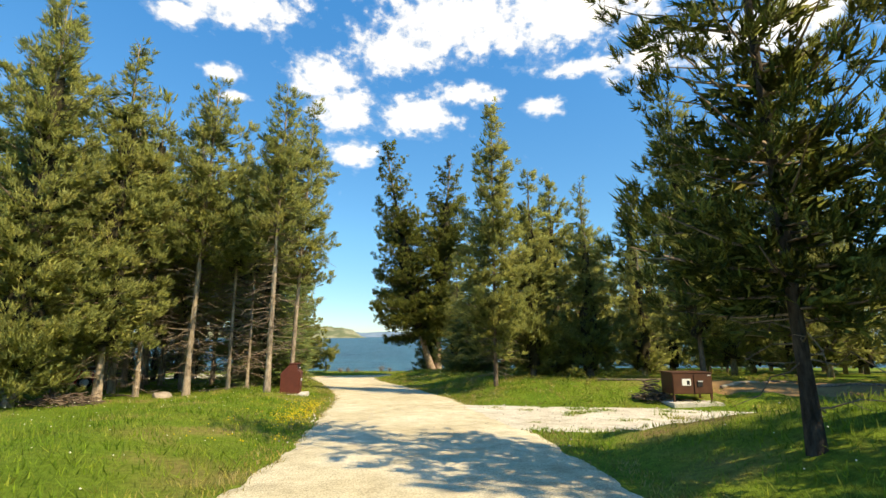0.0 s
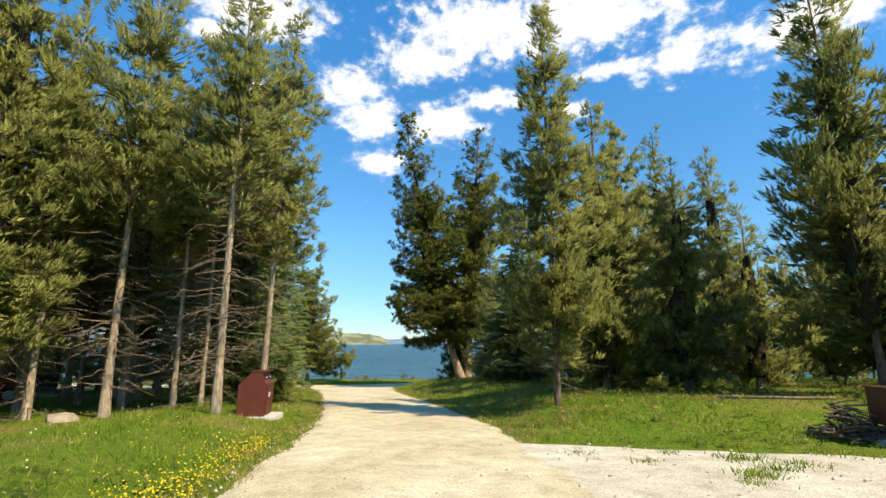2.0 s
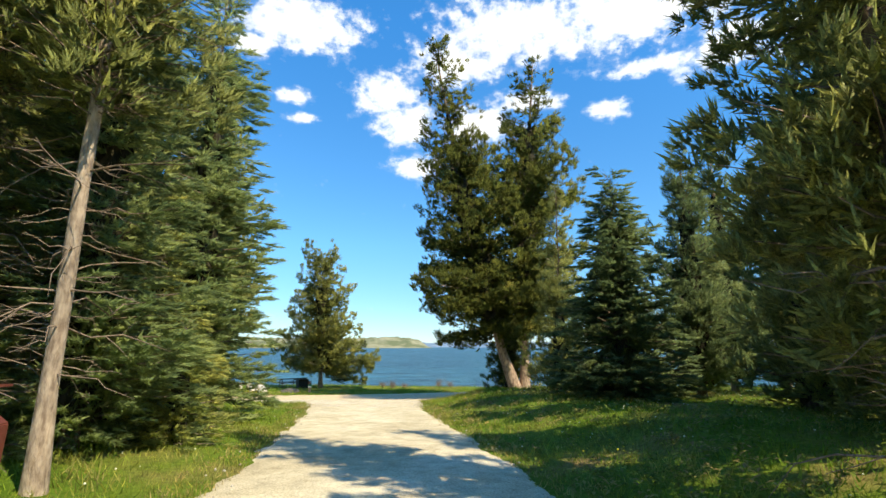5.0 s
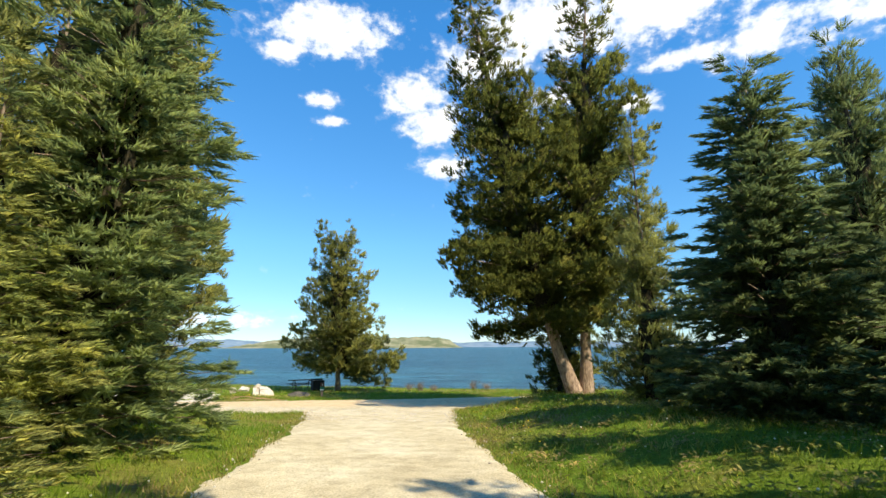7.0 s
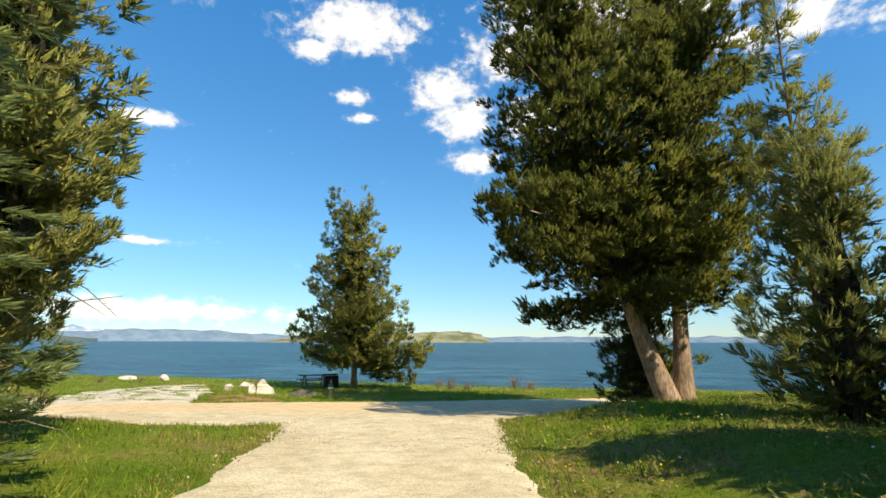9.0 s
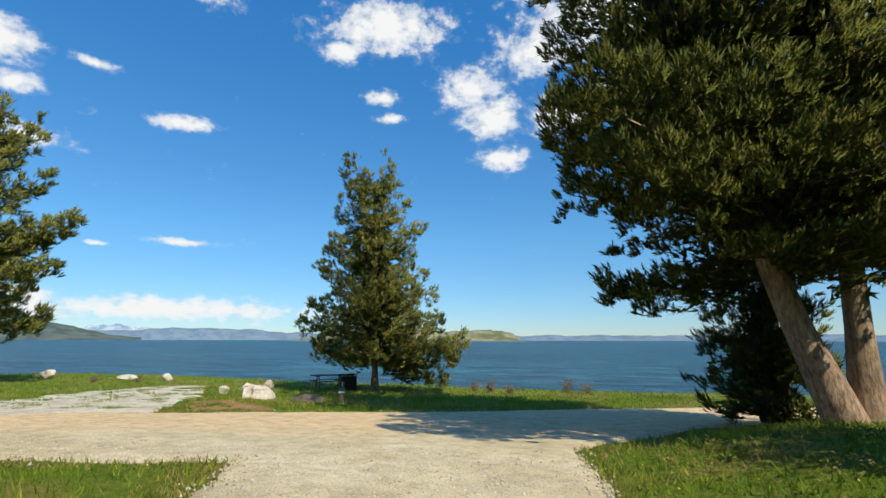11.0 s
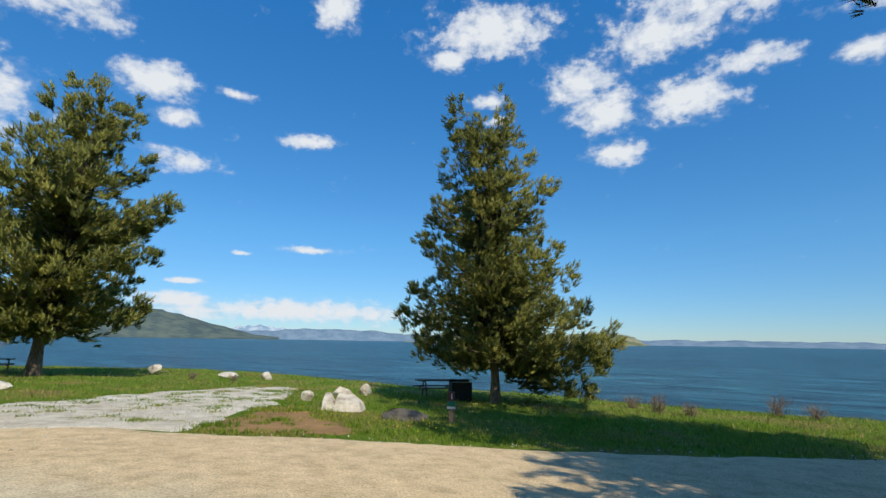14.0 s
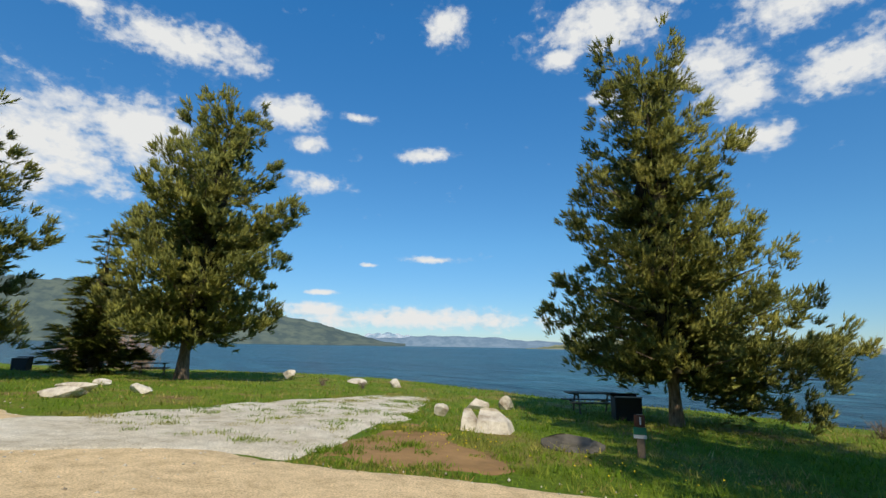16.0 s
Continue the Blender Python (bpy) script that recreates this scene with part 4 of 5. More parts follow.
# deeper woods west of the road: two bare-stemmed pines, repeated
thicket = [pine(-13.8, 26.6, 13.0, 2.0, 83, cb=0.34, size=0.42, cover=0.5, fill=0.2, needles=6, thick=0.1, r=0.09, limbs=0.6, dead=(0.03, 0.45, 50, 2.1), group="woods west of the road", label="close-grown pine with a tangle of dead lower branches"),
           pine(-17.0, 25.4, 12.0, 2.0, 84, cb=0.28, size=0.42, cover=0.5, fill=0.2, needles=6, thick=0.1, r=0.08, limbs=0.6, dead=(0.03, 0.42, 50, 2.1), group="woods west of the road", label="close-grown pine with a tangle of dead lower branches")]
rng = np.random.default_rng(6)
for gx in range(5):
    for gy in range(6):
        x, y = -25.5 + gx * 3.1 + rng.uniform(-0.9, 0.9), 20.5 + gy * 2.9 + rng.uniform(-0.9, 0.9)
        if min(math.hypot(x - o[0], y - o[1]) for o in ((-13.8, 26.6), (-17, 25.4), (-15.2, 23.2), (-12.6, 24.5), (-14.8, 28.6), (-18, 28.5), (-20, 23), (-23.5, 20.5), (-11.4, 27.5), (-22.6, 32.2), (-20.0, 30.0), (-21.2, 30.6), (-21.2, 26.2), (-19.6, 27.6))) < 1.5:
            continue
        copy_thing(thicket[(gx + gy) % 2], pose(x, y, float(ground(x, y)) - 0.06, 0, 0, rng.uniform(0, 360)) @ Matrix.Scale(rng.uniform(0.85, 1.12), 4))

for gx in range(6):
    for gy in range(3):
        x, y = -30.5 + gx * 3.2 + rng.uniform(-0.9, 0.9), 30.5 + gy * 2.7 + rng.uniform(-0.8, 0.8)
        if min(math.hypot(x - o[0], y - o[1]) for o in ((-22.6, 32.2), (-20.0, 30.0), (-21.2, 30.6), (-12.2, 34.6), (-14.8, 28.6), (-21.5, 30.5))) > 1.6:
            copy_thing(thicket[(gx + gy) % 2], pose(x, y, float(ground(x, y)) - 0.06, 0, 0, rng.uniform(0, 360)) @ Matrix.Scale(rng.uniform(0.75, 1.0), 4))

# young growth that closes the woods towards the lakeside road
sapling = pine(-18.6, 37.6, 3.4, 1.5, 85, cb=0.02, size=0.36, cover=0.7, needles=6, thick=0.1, r=0.05, group="young growth in the woods", label="bushy young pine at the back of the woods", bark=M_BARK_MID)
for i in range(10):
    x, y = -20.2 - i * 1.35 + rng.uniform(-0.3, 0.3), 37.2 + rng.uniform(-0.9, 0.9) - 0.06 * i
    copy_thing(sapling, pose(x, y, float(ground(x, y)) - 0.06, 0, 0, rng.uniform(0, 360)) @ Matrix.Scale(rng.uniform(0.75, 1.15), 4))

# deeper woods east of the road: two pines, repeated
woods = [pine(20.0, 26.0, 13.0, 2.9, 81, cb=0.05, size=0.57, cover=0.45, fill=0.2, needles=6, thick=0.1, r=0.12, limbs=0.6, group="woods east of the road", label="close-grown dark pine deep in the woods"),
         pine(21.0, 34.0, 11.0, 2.7, 82, cb=0.04, size=0.57, cover=0.45, fill=0.2, needles=6, thick=0.1, r=0.12, limbs=0.6, group="woods east of the road", label="close-grown dark pine deep in the woods")]
rng = np.random.default_rng(5)
for gx in range(5):
    for gy in range(9):
        x, y = 16.5 + gx * 4.0 + rng.uniform(-1.3, 1.3), 15.0 + gy * 4.4 + rng.uniform(-1.4, 1.4)
        if min(math.hypot(x - o[0], y - o[1]) for o in ((20, 26), (21, 34), (15, 21), (16.8, 29))) < 2.2 or y > 56 - 0.1 * x:
            continue
        k = rng.uniform(0.62, 0.9)
        copy_thing(woods[(gx + gy) % 2], pose(x, y, float(ground(x, y)) - 0.06, 0, 0, rng.uniform(0, 360)) @ Matrix.Scale(k, 4))
# Unseen pines added to the southeast, to shade the near pine and grass.
for x, y, k in ((8.9, 0.7, 0.85), (9.4, -2.6, 0.9), (12.2, 1.6, 1.0), (12.6, -1.6, 1.05), (14.6, 2.6, 1.1), (16.5, -1.0, 1.1), (17.0, 5.0, 1.0), (20.0, 11.3, 1.0), (22.5, 8.0, 1.1), (24.0, 12.6, 1.1), (18.4, 13.6, 0.9)):
    copy_thing(woods[0], pose(x, y, float(ground(x, y)) - 0.06, 0, 0, 70 * x) @ Matrix.Scale(k, 4))


SOIL = [(-23.6, 51.4, 0.6), (-21.2, 50.0, 1.3), (-19.3, 48.6, 1.8), (-17.0, 48.9, 0.9)]
tagged(grid_mesh("bare_soil", np.arange(-24, -15, 0.15), np.arange(46.5, 53, 0.15), road_height(lambda x, y: np.minimum(seg_mask(x, y, SOIL) + 0.35 * wob(x, y, 1.9, 3), -any_mask(x, y)), 0.02), M_SOIL,
                 lambda x, y: seg_mask(x, y, SOIL) > -0.8), "bare brown trodden soil between grass", "soil", kind="structure")
SOIL_EAST = [(9.8, 19.2, 0.8), (12.5, 18.2, 1.6), (16.5, 17.0, 1.3)]
tagged(grid_mesh("bare_soil_east", np.arange(7.5, 19, 0.15), np.arange(14.5, 22, 0.15), road_height(lambda x, y: np.minimum(seg_mask(x, y, SOIL_EAST) + 0.4 * wob(x, y, 1.7, 3), -any_mask(x, y)), 0.02), M_SOIL,
                 lambda x, y: seg_mask(x, y, SOIL_EAST) > -0.8), "bare reddish-brown soil under the pines", "soil", kind="structure")


# ---- grass, flowers and loose stones ----
def blades_mesh(name, rng, X, Y, h, w, mat, label, lean=0.5):
    n = len(X)
    Z = ground(X, Y) - 0.01
    B = np.column_stack([X, Y, Z])
    az = rng.uniform(0, 6.28, n)
    side = np.column_stack([np.cos(az), np.sin(az), np.zeros(n)]) * (w / 2)[:, None]
    tip = B + np.column_stack([rng.normal(0, lean, n) * h, rng.normal(0, lean, n) * h, h])
    V = np.stack([B - side, B + side, tip], 1).reshape(-1, 3)
    return tagged(link_mesh(name, V, np.arange(3 * n).reshape(-1, 3), mat), label, "grass", kind="stuff")


def scatter(rng, n, x0, x1, y0, y1):
    return rng.uniform(x0, x1, n), rng.uniform(y0, y1, n)


rng = np.random.default_rng(9)
X, Y = scatter(rng, 620000, -24, 14, 4, 63)
near = 1.0 / (1 + (np.maximum(0, -road_mask(X, Y) - 2.5) / 3.5) ** 2)
clump = 0.55 + 0.45 * wob(X, Y, 1.9, 4) + 0.25 * wob(X, Y, 6.1, 1)
keep = (any_mask(X, Y) < 0.02 + 0.12 * wob(X, Y, 3.7, 2)) & (np.maximum(seg_mask(X, Y, SOIL), seg_mask(X, Y, SOIL_EAST)) < 0.25 * wob(X, Y, 2.9, 1)) & (rng.uniform(0, 1, len(X)) < 0.62 * near * np.clip(clump + 0.25, 0.15, 1)) & (Y < shore(X) + 0.6)
X, Y = X[keep], Y[keep]
h = rng.uniform(0.06, 0.2, len(X)) * (0.8 + 0.5 * wob(X, Y, 0.8, 2))
blades_mesh("grass", rng, X, Y, np.maximum(h, 0.04), rng.uniform(0.012, 0.03, len(X)), M_GRASS, "fresh green meadow grass along the road")
X, Y = scatter(rng, 60000, -60, 24, 40, 66)
keep = (any_mask(X, Y) < 0) & (Y < shore(X) + 0.8) & (seg_mask(X, Y, SOIL) < 0.3 * wob(X, Y, 2.4, 1)) & (rng.uniform(0, 1, len(X)) < 0.8)
X, Y = X[keep], Y[keep]
dry = wob(X, Y, 0.45, 5) + 0.5 * wob(X, Y, 1.7, 2) + rng.normal(0, 0.25, len(X)) > 0.42
DX, DY, X, Y = X[dry], Y[dry], X[~dry], Y[~dry]
blades_mesh("dry_bank_grass", rng, DX, DY, rng.uniform(0.05, 0.16, len(DX)), rng.uniform(0.025, 0.06, len(DX)), M_VERGE, "patches of dry straw-coloured grass on the lake bank")
blades_mesh("shore_grass", rng, X, Y, rng.uniform(0.05, 0.17, len(X)) * (1 + 0.5 * wob(X, Y, 1.3, 2)), rng.uniform(0.025, 0.06, len(X)), M_GRASS, "taller tufts of grass along the lake bank")


def leafy_mesh(name, rng, X, Y, h, leaf_len, mat, label, per=6):
    """Low leafy plants: pointed oval leaves in two folded halves, set round short stalks."""
    n = len(X) * per
    bx, by, bh = np.repeat(X, per), np.repeat(Y, per), np.repeat(h, per)
    az = rng.uniform(0, 6.28, n)
    out = np.column_stack([np.cos(az), np.sin(az), rng.uniform(-0.1, 0.9, n)])
    side = np.column_stack([-np.sin(az), np.cos(az), np.zeros(n)])
    C = np.column_stack([bx, by, ground(bx, by) + bh * rng.uniform(0.25, 1.0, n)]) + rng.normal(0, 0.05, (n, 3)) * np.array([1, 1, 0.3])
    ln = (leaf_len * rng.uniform(0.6, 1.3, n))[:, None]
    w = ln * rng.uniform(0.18, 0.3, (n, 1))
    lift = np.array([0, 0, 1.0]) * ln * 0.08
    V = np.stack([C, C + out * ln * 0.45 + side * w + lift, C + out * ln - lift * 2, C + out * ln * 0.45 - side * w + lift], 1).reshape(-1, 3)
    F = (np.arange(n)[:, None, None] * 4 + np.array([(0, 2, 1), (0, 3, 2)])[None]).reshape(-1, 3)
    return tagged(link_mesh(name, V, F, mat), label, "plants", kind="stuff")


X, Y = scatter(rng, 26000, -5, 17, 11, 44)
keep = (any_mask(X, Y) < -0.25) & (rng.uniform(0, 1, len(X)) < 0.3 + 0.5 * wob(X, Y, 0.9, 3) + 0.25 * wob(X, Y, 2.6, 1)) & (seg_mask(X, Y, SOIL_EAST) < 0)
X, Y = X[keep], Y[keep]
edge = np.exp(-((Y - 23.6 - 0.25 * X) / 1.6) ** 2)
leafy_mesh("bank_plants", rng, X, Y, rng.uniform(0.05, 0.18, len(X)) + 0.22 * edge * rng.uniform(0.3, 1, len(X)), 0.085, M_WEED, "low broad-leaved green plants on the roadside bank")
X, Y = scatter(rng, 420000, -22, 12, 3, 48)
m = road_mask(X, Y) + 0.12 * wob(X, Y, 2.3, 1)
keep = (m > -0.55) & (m < 0.16) & (patch_mask(X, Y) < 0) & (rng.uniform(0, 1, len(X)) < 0.75 + 0.4 * wob(X, Y, 1.6, 2))
X, Y = X[keep], Y[keep]
blades_mesh("verge_grass", rng, X, Y, 0.02 + rng.uniform(0.02, 0.10, len(X)), rng.uniform(0.012, 0.03, len(X)), M_VERGE, "short straw-coloured grass along the gravel's edge", 0.6)
# weeds in the two gravel patches: separate little clumps
ex, ey = scatter(rng, 1000, -31, -14, 41, 58)
wx, wy = scatter(rng, 150, -1, 15, 10, 18)
CX, CY = np.concatenate([ex, wx]), np.concatenate([ey, wy])
k = ((patch_mask(CX, CY) > -0.2) | ((seg_mask(CX, CY, SOIL) > -0.3) & (rng.uniform(0, 1, len(CX)) < 0.75))) & (road_mask(CX, CY) < -0.15)
CX, CY = CX[k], CY[k]
big = rng.uniform(0.15, 1.0, len(CX)) ** 1.6
count = (130 * big + 4).astype(int)
X = np.repeat(CX, count) + rng.normal(0, 1, count.sum()) * np.repeat(0.18 * big + 0.02, count)
Y = np.repeat(CY, count) + rng.normal(0, 1, count.sum()) * np.repeat(0.18 * big + 0.02, count)
blades_mesh("gravel_weeds", rng, X, Y, 0.03 + np.repeat(big, count) * rng.uniform(0.05, 0.15, len(X)), rng.uniform(0.018, 0.04, len(X)), M_GRASS, "weeds sprouting through the gravel")


def dots(name, rng, X, Y, lift, size, mat, label, category):
    """Small eight-sided bodies standing over the ground."""
    n = len(X)
    C = np.column_stack([X, Y, ground(X, Y) + lift])
    O = np.array([(1, 0, 0), (0, 1, 0), (-1, 0, 0), (0, -1, 0), (0, 0, 0.8), (0, 0, -0.8)])
    V = (C[:, None] + O[None] * (size * rng.uniform(0.6, 1.3, n))[:, None, None] * rng.uniform(0.7, 1.3, (n, 1, 3))).reshape(-1, 3)
    F = np.array([(0, 1, 4), (1, 2, 4), (2, 3, 4), (3, 0, 4), (1, 0, 5), (2, 1, 5), (3, 2, 5), (0, 3, 5)])
    F = (np.arange(n)[:, None, None] * 6 + F[None]).reshape(-1, 3)
    return tagged(link_mesh(name, V, F, mat), label, category, kind="stuff")


def cluster(rng, n, cx, cy, sx, sy):
    X, Y = rng.normal(cx, sx, n), rng.normal(cy, sy, n)
    k = any_mask(X, Y) < -0.05
    return X[k], Y[k]


ey = rng.uniform(8.5, 18.5, 700)
ex = np.interp(ey, [8, 10, 14, 21, 25], [-2.75, -2.9, -3.5, -4.55, -5.8]) - rng.gamma(1.3, 0.45, 700) + 0.1 * wob(ey, ey, 2)
k = wob(ex, ey, 1.4, 5) > -0.25
ex, ey = ex[k], ey[k]
parts = [(ex[:170], ey[:170]), cluster(rng, 260, -3.75, 13.0, 0.28, 0.9), cluster(rng, 150, -4.0, 15.6, 0.35, 0.8), cluster(rng, 60, -4.9, 17.6, 0.8, 1.4), cluster(rng, 60, -18.4, 49.9, 0.9, 0.6), cluster(rng, 50, -14.5, 50.8, 1.4, 0.5), cluster(rng, 50, 0.3, 25.5, 0.8, 2.2), cluster(rng, 40, -3.6, 39, 1.0, 2.5)]
X, Y = np.concatenate([p[0] for p in parts]), np.concatenate([p[1] for p in parts])
dots("yellow_flowers", rng, X, Y, rng.uniform(0.1, 0.24, len(X)), 0.017, M_FLOWER, "clumps of small yellow wildflowers in the grass", "flowers")
X, Y = scatter(rng, 900, -16, 8, 5, 40)
k = (any_mask(X, Y) < -0.4)
dots("white_flowers", rng, X[k], Y[k], rng.uniform(0.1, 0.22, k.sum()), 0.016, M_PALEFLOWER, "scattered pale seed heads in the grass", "flowers")
X, Y = scatter(rng, 9000, -30, 12, 8, 58)
k = ((patch_mask(X, Y) > 0) | (np.abs(road_mask(X, Y)) < 0.35))
X, Y = X[k], Y[k]
ex, ey = scatter(rng, 5000, -17, -2, 38.5, 45)
k = (road_mask(ex, ey) > 0) & (ey + rng.normal(0, 0.5, 5000) < 43.6 + 0.25 * (ex + 8))
X, Y = np.concatenate([X, ex[k]]), np.concatenate([Y, ey[k]])
dots("loose_stones", rng, X, Y, 0.033, 0.026, M_ROCK, "loose pale stones on the gravel", "stones")


# ---- dry shrubs on the lake bank ----
def dry_shrub(x, y, h, w, seed, label, n=34, mat=None):
    rng = np.random.default_rng(seed)
    az, out = rng.uniform(0, 6.28, n), w * rng.uniform(0.05, 0.55, n)
    hh = h * rng.uniform(0.55, 1.05, n)
    foot = rng.normal(0, 0.12 * w, (n, 2))
    P = np.zeros((n, 4, 3))
    for i, s in enumerate((0, 0.33, 0.67, 1.0)):
        P[:, i, 0] = foot[:, 0] + np.cos(az) * out * s ** 1.4
        P[:, i, 1] = foot[:, 1] + np.sin(az) * out * s ** 1.4
        P[:, i, 2] = hh * s - 0.05
    P[:, 1:] += rng.normal(0, 0.04 * h, (n, 3, 3))
    V, Q = tubes(P, np.full((n, 1), 0.008 + 0.004 * h) * np.array([1, 0.8, 0.6, 0.3]))
    k = n * 6
    bi, s = rng.integers(0, n, k), rng.uniform(0.3, 0.98, k)
    i0 = np.minimum((s * 3).astype(int), 2)
    f = (s * 3 - i0)[:, None]
    A = P[bi, i0] * (1 - f) + P[bi, i0 + 1] * f
    d = unit(rng.normal(0, 1, (k, 3)) + np.array([0, 0, 0.9])) * (h * rng.uniform(0.1, 0.28, k))[:, None]
    V2, Q2 = tubes(np.stack([A, A + d * 0.5 + rng.normal(0, 0.02 * h, (k, 3)), A + d], 1), np.full((k, 1), 0.005 + 0.002 * h) * np.array([1, 0.8, 0.4]))
    ob = link_mesh("dry_shrub", np.vstack([V, V2]), np.vstack([Q, Q2 + len(V)]), mat or M_TWIG)
    ob.matrix_world = pose(x, y, float(ground(x, y)))
    return tagged(ob, label, "shrub", "dry shrubs")


for i, (x, y, h, w) in enumerate(((-58.0, 53.9, 2.7, 2.8), (-59.8, 52.6, 3.0, 3.0), (-60.9, 51.0, 2.8, 3.0), (-61.8, 49.4, 2.4, 2.6), (-59.0, 50.6, 2.2, 2.4))):
    dry_shrub(x, y, h, w, 200 + i, "bare pinkish-tan shrub by the water", 110, M_REDTWIG)
for i, (x, y, h, w) in enumerate(((-11.5, 60.8, 0.75, 1.1), (-12.6, 61.8, 0.6, 0.8), (-7.7, 62.6, 0.8, 1.0), (-6.6, 62.0, 0.6, 0.9), (-10.4, 60.4, 0.55, 0.9), (-36.0, 57.6, 0.5, 0.7), (-33.4, 58.4, 0.45, 0.6))):
    dry_shrub(x, y, h, w, 300 + i, "low dry brown shrub in the bank grass")


# ---- boulders ----
def boulder(x, y, size, seed, label, yaw=0.0, group="shore boulders", mat=None, cuts=None):
    rng = np.random.default_rng(seed)
    bm = bmesh.new()
    bmesh.ops.create_icosphere(bm, subdivisions=4, radius=0.9 if cuts else 0.5)
    sharp = bool(cuts)
    cuts = [(Vector(n).normalized(), d) for n, d in cuts] if cuts else [(Vector(rng.normal(0, 1, 3)).normalized(), rng.uniform(0.2, 0.38)) for _ in range(9)]
    for v in bm.verts:
        p = v.co.copy()
        for nrm, d in cuts:
            over = p.dot(nrm) - d
            if over > 0:
                p -= nrm * over * 0.985
        p += p.normalized() * (noise.fractal(p * 3.1 + Vector((seed, 0, 0)), 1.0, 2.0, 4) * (0.012 if sharp else 0.03))
        v.co = Vector((p.x * size[0], p.y * size[1], p.z * size[2]))
    zmin = min(v.co.z for v in bm.verts)
    for v in bm.verts:
        v.co.z -= zmin + 0.18 * size[2]
    ob = part("boulder", bm, mat or M_ROCK, smooth=False)
    ob.matrix_world = pose(x, y, float(ground(x, y)), 0, 0, yaw)
    return tagged(ob, label, "boulder", group)


SPLIT = [((0.1, -0.4, 0.91), 0.27), ((0.15, -0.95, 0.28), 0.33), ((0.93, -0.15, 0.3), 0.45), ((-1, 0.05, 0.08), 0.42), ((0, 1, 0.15), 0.36), ((0.7, -0.1, 0.7), 0.4), ((0, 0, -1), 0.42)]
boulder(-19.2, 52.15, (0.86, 0.8, 0.68), 3, "large white angular boulder in the grass", 38, cuts=SPLIT)
boulder(-19.66, 51.8, (0.4, 0.62, 0.62), 4, "grey-white slab split off a larger boulder", 38, cuts=SPLIT)
boulder(-22.3, 53.4, (0.6, 0.5, 0.6), 5, "tilted brown-grey boulder in grass", 60)
boulder(-23.6, 56.6, (0.9, 0.6, 0.7), 6, "brown-grey boulder half hidden in grass", 20)
boulder(-22.9, 57.4, (0.6, 0.5, 0.85), 7, "small upright brown-grey boulder", 80)
boulder(-34.2, 61.4, (0.95, 0.75, 0.8), 8, "white boulder on the lake bank", 0)
boulder(-36.6, 60.3, (1.6, 1.0, 0.5), 9, "low grey boulder on the lake bank", 0)
boulder(-41.1, 58.2, (1.15, 0.9, 0.95), 10, "white rounded boulder on the lake bank", 30)
boulder(-30.9, 45.0, (2.1, 0.8, 0.5), 11, "long pale boulder in the grass", 35)
boulder(-32.9, 45.8, (1.9, 0.7, 0.4), 12, "low pale slab of stone", 45)
boulder(-32.3, 47.6, (1.3, 0.7, 0.5), 13, "pale boulder in the grass", 20)
boulder(-37.2, 47.4, (0.9, 0.6, 0.5), 14, "small pale boulder in the grass", 70)
boulder(-16.7, 51.7, (1.5, 0.9, 0.42), 15, "flat dark boulder in the shade", 30, mat=M_DARKROCK)
boulder(-11.3, 20.3, (0.95, 0.7, 0.5), 16, "low brown-grey boulder at the foot of the pines", 15, group="", mat=M_BROWNROCK)


def fallen_log(x, y, length, r, yaw, seed, label, mat):
    rng = np.random.default_rng(seed)
    k = 9
    s = np.linspace(-0.5, 0.5, k)
    c, sn = math.cos(radians(yaw)), math.sin(radians(yaw))
    bend = 0.05 * length * np.sin(s * 5 + seed)
    X, Y = x + c * s * length - sn * bend, y + sn * s * length + c * bend
    path = np.column_stack([X - x, Y - y, ground(X, Y) - float(ground(x, y)) + r * 0.75])
    V, Q = tubes(path[None], (r * (1 - 0.45 * (s + 0.5)) * rng.uniform(0.9, 1.1, k))[None], 9)
    n = len(V)
    ob = link_mesh("fallen_log", np.vstack([V, path[:1], path[-1:]]), [tuple(q) for q in Q] + [(n, (i + 1) % 9, i) for i in range(9)] + [(n + 1, n - 9 + i, n - 9 + (i + 1) % 9) for i in range(9)], mat, None, "", True)
    ob.matrix_world = pose(x, y, float(ground(x, y)))
    return tagged(ob, label, "log", "fallen logs")


fallen_log(10.9, 18.6, 1.7, 0.07, 12, 1, "short pale barkless log on bare soil", M_PALEWOOD)
fallen_log(14.3, 17.2, 3.6, 0.06, -8, 2, "thin grey dead trunk lying on the soil", M_TWIG)
fallen_log(13.0, 19.3, 2.6, 0.05, 30, 3, "thin grey dead branch lying on the soil", M_TWIG)
fallen_log(7.9, 21.3, 2.8, 0.06, -20, 4, "fallen grey trunk at the edge of the woods", M_TWIG)
fallen_log(-10.3, 24.0, 3.0, 0.06, 20, 5, "fallen grey trunk among the pines", M_TWIG)
fallen_log(-13.6, 20.9, 2.4, 0.05, -30, 6, "fallen grey branch among the pines", M_TWIG)


# ---- bear-proof bin ----
def prism(bm, outline, y0, y1):
    """A body with the outline (x, z) between y0 and y1."""
    a = [bm.verts.new((x, y0, z)) for x, z in outline]
    b = [bm.verts.new((x, y1, z)) for x, z in outline]
    n = len(outline)
    bm.faces.new(a[::-1])
    bm.faces.new(b)
    for i in range(n):
        bm.faces.new((a[i], a[(i + 1) % n], b[(i + 1) % n], b[i]))
    bmesh.ops.recalc_face_normals(bm, faces=bm.faces[:])


